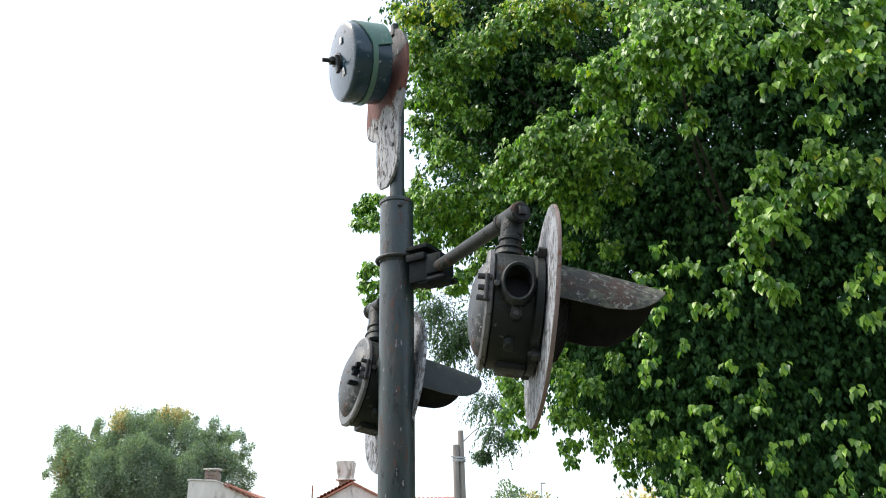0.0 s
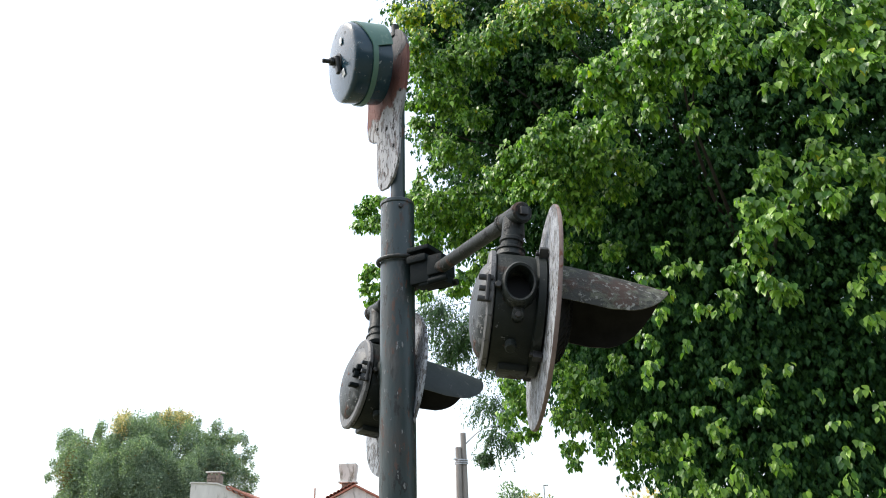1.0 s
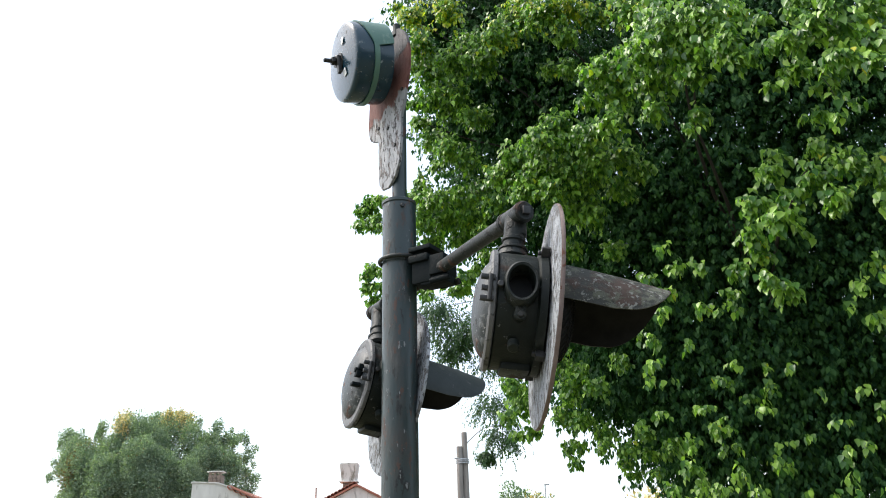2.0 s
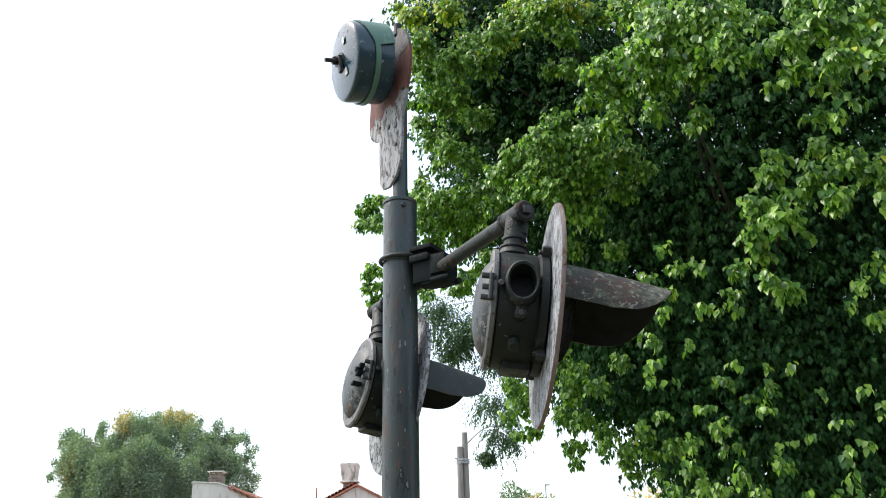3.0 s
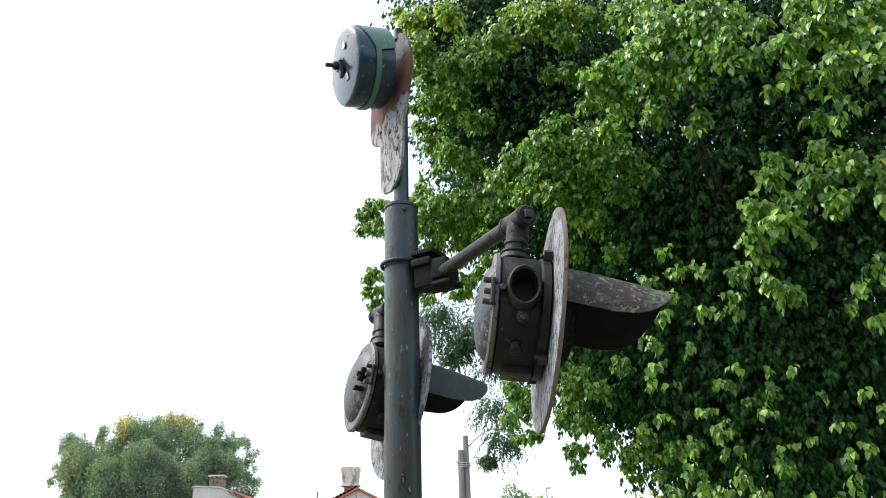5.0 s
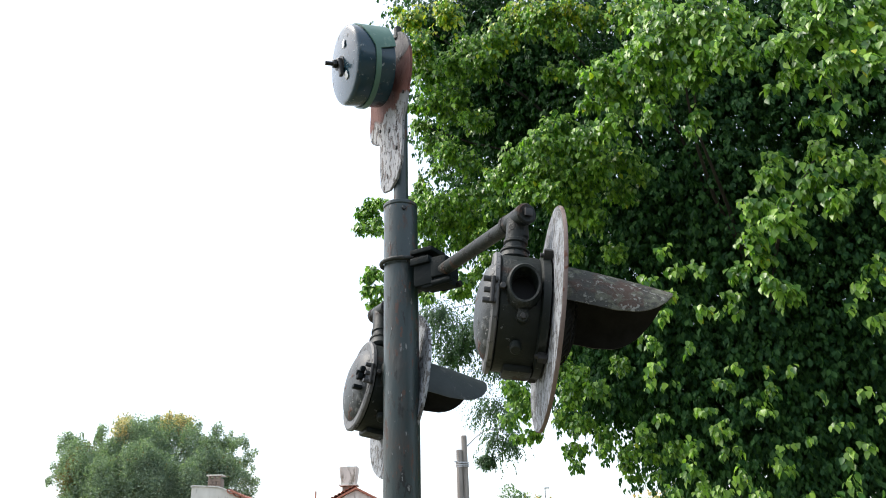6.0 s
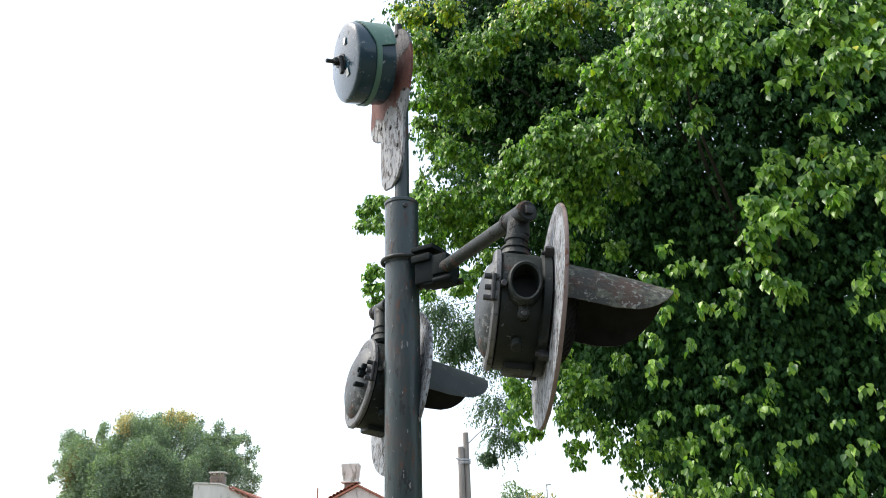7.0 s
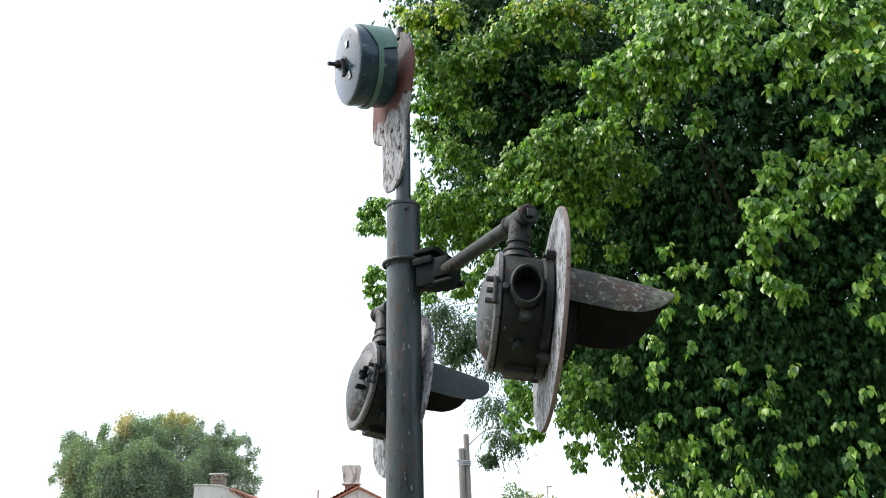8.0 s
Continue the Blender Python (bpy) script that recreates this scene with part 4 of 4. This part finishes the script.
def fine_tree():
    rng = np.random.default_rng(8)
    tree = thing("feathery_tree", 3.2, 8.7, 0, "feathery tree with small narrow leaves behind the street tree", "tree")
    base = np.array([3.2, 8.7, 0.0])
    part("trunk", limb(bmesh.new(), [(0, 0, -0.1), (0.05, 0, 1.2), (-0.1, 0.05, 2.4), (-0.9, 0.02, 3.6), (-1.9, 0, 4.35)], 0.13, 0.03, 10), BARK, tree)
    sets = []
    for x, y, z, r in FINE:
        tip = np.array((x, y, z)) - base
        part("branch", limb(bmesh.new(), bent((-1.9, 0, 4.3), tip, 0.12, rng), 0.007, 0.003, 6), BARK, tree)
        P, A, F, S = sprays(rng, tip, r * 1.15, 115, 16, 0.031, 0.7)
        sets.append((P, A, F, S, LEAF_FINE))
    ob = new("crown", leaf_mesh("crown", sets, False))
    ob.parent = tree
    tagged(ob, "fine feathery sprays of leaves", kind="stuff")


def far_tree(name, x, y, lobes, count, size, label, seed, tops=(), dry=(), leafmat=LEAF_HAZED, trunk=0.3):
    rng = np.random.default_rng(seed)
    lobes = [(0.94 * p, q, s, t) for p, q, s, t in lobes]
    tree = thing(name, x, y, 0, label, "tree" if trunk > 0.15 else "shrub")
    peak = max(l[2] for l in lobes)
    part("trunk", limb(bmesh.new(), [(0, 0, -0.1), (0.1, 0, peak * 0.3), (-0.1, 0.1, peak * 0.6), (0, 0, peak * 0.85)], trunk, trunk * 0.3, 10), BARK, tree)
    sets = []
    for lx, ly, lz, r in lobes:
        part("branch", limb(bmesh.new(), bent((0, 0, peak * 0.35), (lx, ly, lz), 0.2, rng), trunk * 0.35, 0.02, 6), BARK, tree)
        n = int(count * r * r)
        d = rng.normal(size=(n, 3))
        d /= np.linalg.norm(d, axis=1, keepdims=True)
        bump = np.array([noise.noise(Vector((*(q * 2.2),)) + Vector((lx, ly, lz))) for q in d])
        P = np.array((lx, ly, lz)) + d * (r * (rng.uniform(0.35, 1.0, (n, 1)) ** 0.5) * (1 + 0.5 * bump[:, None])) * np.array([1, 1, 0.9])
        A = d * 0.6 + rng.normal(size=(n, 3)) * 0.6
        F = d + rng.normal(size=(n, 3)) * 0.5 + np.array([0, 0, 0.4])
        S = size * rng.uniform(0.6, 1.3, n)
        kind = np.zeros(n, int)
        for tx, ty, tz, tr in tops:
            kind[(np.linalg.norm(P - np.array((tx, ty, tz)), axis=1) < tr) & (rng.random(n) < 0.75)] = 1
        for tx, ty, tz, tr in dry:
            kind[(np.linalg.norm(P - np.array((tx, ty, tz)), axis=1) < tr) & (rng.random(n) < 0.45)] = 2
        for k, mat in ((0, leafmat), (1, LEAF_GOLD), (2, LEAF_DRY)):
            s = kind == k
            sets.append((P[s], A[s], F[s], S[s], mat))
    ob = new("crown", leaf_mesh("crown", sets, False))
    ob.parent = tree
    tagged(ob, "uneven rounded crown of dull green leaves", kind="stuff")


def round_tree():
    """A broad dome of many leafy tufts at limb ends, with thin shoots breaking its outline."""
    rng = np.random.default_rng(3)
    x0, y0, z0 = -16.41, 46.4, 5.64
    tree = thing("round_tree", x0, y0, 0, "broad round green tree behind a house, crown tips coloured as sunlit", "tree")
    part("trunk", limb(bmesh.new(), [(0, 0, -0.1), (0.1, 0, 2), (-0.1, 0.1, 3.6), (0, 0, z0 + 1.5)], 0.34, 0.12, 12), BARK, tree)
    tufts = []
    for _ in range(400):
        d = rng.normal(size=3)
        d /= np.linalg.norm(d)
        d[1] = -abs(d[1]) if rng.random() < 0.8 else d[1]
        swell = 1 + 0.26 * noise.noise(Vector(d) * 2.6) + 0.1 * noise.noise(Vector(d) * 5.0)
        k = (rng.uniform(0.85, 1.0) if rng.random() < 0.7 else rng.uniform(0.5, 0.85)) * swell
        tufts.append((-0.05 + d[0] * 5.3 * k, d[1] * 4.6 * k, z0 + d[2] * (3.85 if d[2] > 0 else 3.0) * k, rng.uniform(0.35, 0.68)))
    for dx, dz, n in ((-5.2, 3.0, 9), (3.6, 3.2, 6), (4.7, 2.4, 5), (0.9, 4.2, 4), (-1.5, 4.0, 5), (-4.0, 3.5, 4), (2.4, 3.7, 3)):
        for _ in range(n):
            tufts.append((dx + rng.normal() * 0.4, rng.normal() * 0.5, z0 + dz + rng.normal() * 0.3 - 0.15, rng.uniform(0.2, 0.38)))
    for _ in range(70):
        a = rng.uniform(-1.45, 1.45)
        k = rng.uniform(1.0, 1.13) * (1 + 0.1 * math.sin(a * 9.0))
        tufts.append((0.15 + math.sin(a) * 5.1 * k, rng.normal() * 1.2, z0 + math.cos(a) * 3.8 * k, rng.uniform(0.13, 0.26)))
    sets = []
    for i, (x, y, z, r) in enumerate(tufts):
        if i % 14 == 0 or i % 4 == 0 and i >= 400:
            part("branch", limb(bmesh.new(), bent((0, 0, z0 - 1.0 + 0.2 * (i % 8)), (x, y, z), 0.3, rng), 0.03, 0.01, 6), BARK, tree)
        n = int(1900 * r ** 1.6)
        d = rng.normal(size=(n, 3))
        d /= np.linalg.norm(d, axis=1, keepdims=True)
        P = np.array((x, y, z)) + d * r * rng.uniform(0.2, 1.15, (n, 1)) ** 0.7 * np.array([0.85, 0.85, 1.35])
        A = d * 0.7 + rng.normal(size=(n, 3)) * 0.5 + np.array([0, 0, 0.2])
        F = d + rng.normal(size=(n, 3)) * 0.4 + np.array([0, 0, 0.5])
        S = rng.uniform(0.07, 0.145, n)
        odd = rng.random(n)
        # top tufts coloured gold as if only they caught the sun
        gold = (np.hypot(x + 1.6, z - z0 - 4.1) < 0.9 or np.hypot(x - 1.0, z - z0 - 4.3) < 0.8) and y < 1.5
        dry = np.hypot(x + 3.6, z - z0 - 1.1) < 0.8 or np.hypot(x + 3.2, z - z0 - 2.1) < 0.4
        kind = np.where(odd < (0.6 if gold else 0.0), 1, np.where(odd < (0.4 if dry else 0.01), 2, 0))
        for k, mat in ((0, LEAF_HAZED), (1, LEAF_GOLD), (2, LEAF_DRY)):
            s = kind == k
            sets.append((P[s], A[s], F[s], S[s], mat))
    ob = new("crown", leaf_mesh("crown", sets, False))
    ob.parent = tree
    tagged(ob, "dense dome of small dull green leaf tufts", kind="stuff")


def far_trees():
    round_tree()
    far_tree("hedge_tree", 3.0, 31.3, [(0, 0, 3.5, 0.8), (0.5, 0, 3.3, 0.8), (-0.5, 0, 3.7, 0.6), (-0.7, 0, 4.2, 0.35), (1.1, 0, 3.3, 0.6)], 900, 0.14,
             "small light green tree between houses", 4, tops=[(0.3, -0.5, 3.8, 0.5), (0.9, -0.5, 3.7, 0.5)], trunk=0.16)
    far_tree("yellow_shrub", 3.45, 14.6, [(0, 0, 2.3, 0.5), (0.5, 0, 2.4, 0.5), (-0.5, 0, 2.2, 0.4), (0.9, 0, 2.5, 0.5)], 1500, 0.09,
             "sunny yellow-green shrub beneath the tree", 6, tops=[(0, 0, 2.5, 0.8), (0.7, 0, 2.6, 0.7)], trunk=0.06)


# ---- houses and street ----
def tile_row(parent, p, q, pitch_dir, rows, width, name="roof_tile"):
    """Curved clay tiles laid from the verge line p-q, each an object on one mesh."""
    bm = bmesh.new()
    seg = 6
    ends = []
    for y, r in ((0.0, width * 0.56), (0.42, width * 0.46)):
        up = [bm.verts.new((r * math.cos(math.pi * k / seg), y, 0.05 * (y == 0) + r * 0.75 * math.sin(math.pi * k / seg))) for k in range(seg + 1)]
        lo = [bm.verts.new((0.86 * v.co.x, v.co.y, v.co.z - 0.02)) for v in up]
        ends.append((up, lo))
    (u0, l0), (u1, l1) = ends
    for k in range(seg):
        bm.faces.new((u0[k], u0[k + 1], u1[k + 1], u1[k]))
        bm.faces.new((l0[k], l1[k], l1[k + 1], l0[k + 1]))
        bm.faces.new((u0[k], l0[k], l0[k + 1], u0[k + 1]))
    me = bpy.data.meshes.new(name)
    bm.to_mesh(me)
    bm.free()
    me.materials.append(CLAY)
    p, q, d = Vector(p), Vector(q), Vector(pitch_dir).normalized()
    n = int((q - p).length / width)
    x = (q - p).normalized()
    z = x.cross(d).normalized()
    rot = Matrix([[x[i], d[i], z[i]] for i in range(3)]).to_4x4()
    for i in range(n + 1):
        for r in range(rows):
            ob = new(name, me)
            ob.parent = parent
            jitter = pose(0, 0, 0, random.uniform(-1, 1), random.uniform(-1.5, 1.5), random.uniform(-2, 2))
            ob.matrix_basis = Matrix.Translation(p + x * (i * width) + d * (r * 0.36)) @ rot @ jitter


def prism(outline, y0, y1):
    """A solid with the given (x, z) outline from y0 to y1."""
    bm = bmesh.new()
    a = [bm.verts.new((x, y0, z)) for x, z in outline]
    b = [bm.verts.new((x, y1, z)) for x, z in outline]
    bm.faces.new(a)
    bm.faces.new(b[::-1])
    for i in range(len(a)):
        j = (i + 1) % len(a)
        bm.faces.new((a[i], b[i], b[j], a[j]))
    return bm


def gable_house():
    """White gabled house with a clay roof and a broad chimney at the ridge."""
    h = thing("gable_house", -4.6, 41.5, 0, "white rendered house with a red clay-tiled gable roof", "house")
    part("wall", prism([(-3.8, 0), (3.8, 0), (3.8, 3.5), (0, 5.42), (-3.8, 3.5)], 0, 9), STUCCO_DIRTY, h, smooth=False)
    for s in (-1, 1):
        bm = prism([(0, 5.44), (0, 5.54), (s * 4.2, 3.42), (s * 4.2, 3.32)], -0.18, 9.2)
        roof = part("roof", bm, CLAY, h, "red clay roof slope", smooth=False)
        tile_row(roof, (s * 4.2, -0.12, 3.43), (s * 0.05, -0.12, 5.53), (0, 1, 0), 3, 0.2)
    bm = block(-0.5, 1.2, 5.45, 0.62, 0.62, 0.55, 0.02)
    ch = part("chimney", bm, BRICK, h, "broad rendered chimney on the ridge")
    bm = bmesh.new()
    q = bmesh.ops.create_cone(bm, cap_ends=True, segments=4, radius1=0.52, radius2=0.68, depth=0.92)["verts"]
    bmesh.ops.transform(bm, matrix=pose(-0.5, 1.2, 6.2, 0, 0, 45), verts=q)
    bmesh.ops.bevel(bm, geom=list(bm.edges), offset=0.04, segments=2, affect="EDGES")
    part("chimney_head", bm, STUCCO_DIRTY, ch, "stained flared chimney head")
    part("chimney_ledge", block(-0.5, 1.2, 5.74, 0.95, 0.95, 0.07, 0.015), STUCCO_DIRTY, ch)
    for x in (-2.2, 2.0):
        w = part("window", block(x, -0.01, 1.9, 1.2, 0.06, 1.3, 0.01), FLAT_BLACK, h, "dark window")
        part("sill", block(x, -0.07, 1.2, 1.4, 0.16, 0.08, 0.01), STUCCO, w)
    part("door", block(0, -0.01, 1.02, 0.9, 0.06, 2.04, 0.01), WOOD, h, "timber door")


def flat_house():
    """White house whose raked parapet carries a small brick chimney."""
    h = thing("parapet_house", -9.65, 31.0, 0, "white rendered house with a raked parapet and clay roof edge", "house")
    part("wall", prism([(0, 0), (7.0, 0), (7.0, 2.0), (2.4, 4.1), (1.45, 4.5), (1.0, 4.66), (0.05, 4.72), (0, 4.7)], 0, 8), STUCCO_DIRTY, h, smooth=False)
    part("coping", prism([(-0.03, 4.7), (0.05, 4.725), (1.0, 4.665), (1.46, 4.505), (1.46, 4.55), (1.02, 4.71), (0.05, 4.77), (-0.03, 4.75)], -0.05, 0.3), STUCCO_DIRTY, h, smooth=False)
    roof = part("roof", prism([(1.5, 4.5), (1.5, 4.56), (7.3, 1.94), (7.3, 1.84)], -0.15, 8.2), CLAY, h, "red clay roof slope", smooth=False)
    tile_row(roof, (7.2, -0.1, 2.0), (1.5, -0.1, 4.57), (0, 1, 0), 3, 0.26)
    ch = part("chimney", block(0.62, 1.0, 4.6, 0.5, 0.5, 0.96, 0.01), BRICK, h, "small brick chimney")
    for lev in range(3):
        for k in range(3):
            ob = part("brick", block(0.46 + 0.16 * k + 0.02 * (lev % 2), 0.74, 4.8 + 0.095 * lev, 0.145, 0.05, 0.08, 0.006), BRICK, ch)
    part("chimney_cap", block(0.62, 1.0, 5.2, 0.62, 0.62, 0.045, 0.01), STUCCO_DIRTY, ch, "flat slab cap on four stubs")
    for dx in (-0.2, 0.0, 0.2):
        part("cap_stub", block(0.62 + dx, 0.8, 5.13, 0.07, 0.1, 0.1, 0.005), BRICK, ch)
    for x in (2.2, 4.8):
        w = part("window", block(x, -0.01, 1.9, 1.2, 0.06, 1.3, 0.01), FLAT_BLACK, h, "dark window")
        part("sill", block(x, -0.07, 1.2, 1.4, 0.16, 0.08, 0.01), STUCCO, w)


def low_house():
    """Low house whose tiled ridge just shows beyond the signal pole."""
    h = thing("low_house", -0.81, 38.0, 0, "low white house with a red clay-tiled ridge", "house")
    top = 4.49
    part("wall", block(0, 2.0, (top - 1.0) / 2, 2.3, 4.0, top - 1.0, 0.02), STUCCO_DIRTY, h)
    for s in (-1, 1):
        outline = [(2 + s * 2.3, top - 1.15), (2 + s * 2.3, top - 1.05), (2, top + 0.02), (2, top - 0.08)]
        bm = prism(outline, -1.3, 1.3)
        bmesh.ops.transform(bm, matrix=pose(0, 0, 0, 0, 0, 90) @ Matrix.Diagonal((1, 1, 1, 1)), verts=bm.verts)
        part("roof", bm, CLAY, h, "red clay roof slope", smooth=False)
    ridge = part("ridge", rod((-1.3, 2.0, top), (1.3, 2.0, top), 0.07, 10), CLAY, h, "mortared ridge line")
    tile_row(ridge, (-1.2, 1.3, top - 0.25), (1.25, 1.3, top - 0.25), (0, 1, 0.42), 2, 0.2)


def utility_pole():
    u = thing("utility_pole", 0.83, 35.8, 0, "grey timber utility pole with a splice post and lamp arm", "utility pole")
    part("pole", rod((0, 0, -0.1), (-0.04, 0, 7.1), 0.16, 14, 0.125), WOOD, u)
    part("splice_post", rod((-0.28, -0.1, -0.1), (-0.27, -0.1, 6.47), 0.15, 12, 0.13), WOOD, u, "shorter old post bound to the pole")
    for z in (5.75, 5.82, 5.9):
        bm = turned([(-0.02, 0.2), (-0.02, 0.23), (0.02, 0.23), (0.02, 0.2)], 18)
        bmesh.ops.transform(bm, matrix=pose(-0.14, -0.06, z, 0, 90, 0) @ Matrix.Diagonal((1, 0.9, 1.3, 1)), verts=bm.verts)
        part("binding", bm, GALV, u, "wire binding")
    part("cleat", rod((-0.5, -0.2, 5.95), (0.05, -0.2, 5.9), 0.03, 8), GALV, u)
    bm = bmesh.new()
    limb(bm, [(0.08 + 1.15 * (i / 10), 0, 6.62 + 0.72 * math.sin(math.pi / 2 * i / 10)) for i in range(11)], 0.03, 0.025, 8)
    arm = part("lamp_arm", bm, GALV, u, "curved steel lamp arm")
    part("lamp_head", block(1.45, 0, 7.33, 0.5, 0.16, 0.1, 0.03), GALV, arm)


def street_lamp():
    s = thing("thin_post", -6.55, 41.0, 0, "thin rust-brown vent post beside a house", "post")
    part("post", rod((0, 0, 0), (0, 0, 5.35), 0.035, 8), CLAY, s)
    a = thing("small_street_lamp", 3.55, 30.0, 0, "small dull street lamp above a tree", "street lamp")
    part("post", rod((0, 0, 0), (0, 0, 4.25), 0.02, 8), GALV, a)
    part("lamp_head", block(0.07, 0, 4.25, 0.18, 0.08, 0.04, 0.012), GALV, a)


SHOOT, SHOOT_AT = street_tree()
fine_tree()
far_trees()
gable_house()
flat_house()
low_house()
utility_pole()
street_lamp()


# ---- what moves: the added blink shutter and a shoot in the wind ----
def motions():
    rows = [(0.0, 0)]
    turn = 0
    for opens, closes in ((0.25, 0.72), (1.28, 1.75), (2.3, 2.78), (3.33, 3.81), (4.35, 4.84), (5.38, 5.85), (6.42, 6.92), (7.43, 7.95)):
        for t in (opens, closes):
            rows += [(t - 0.1, turn), (t - 0.033, turn + 60), (t + 0.033, turn + 120), (t + 0.1, turn + 180)]
            turn += 180
    rows = [(t, a) for t, a in rows if t <= 8.0] + [(8.0, turn - 60)]
    sway = ((0, 0), (0.5, 3), (1, 4.5), (1.5, 4), (3, -6), (3.5, -5), (4, -8), (4.5, 1), (6, -5), (6.5, 5), (7, 7), (7.5, 9), (8, 6))
    walk(SHOOT, [(t, pose(*SHOOT_AT, 0, -a, 0)) for t, a in sway])
    walk(BLINK_SHUTTER, [(t, pose(0, 0, 0, a - 230, 0, 0)) for t, a in rows])


motions()
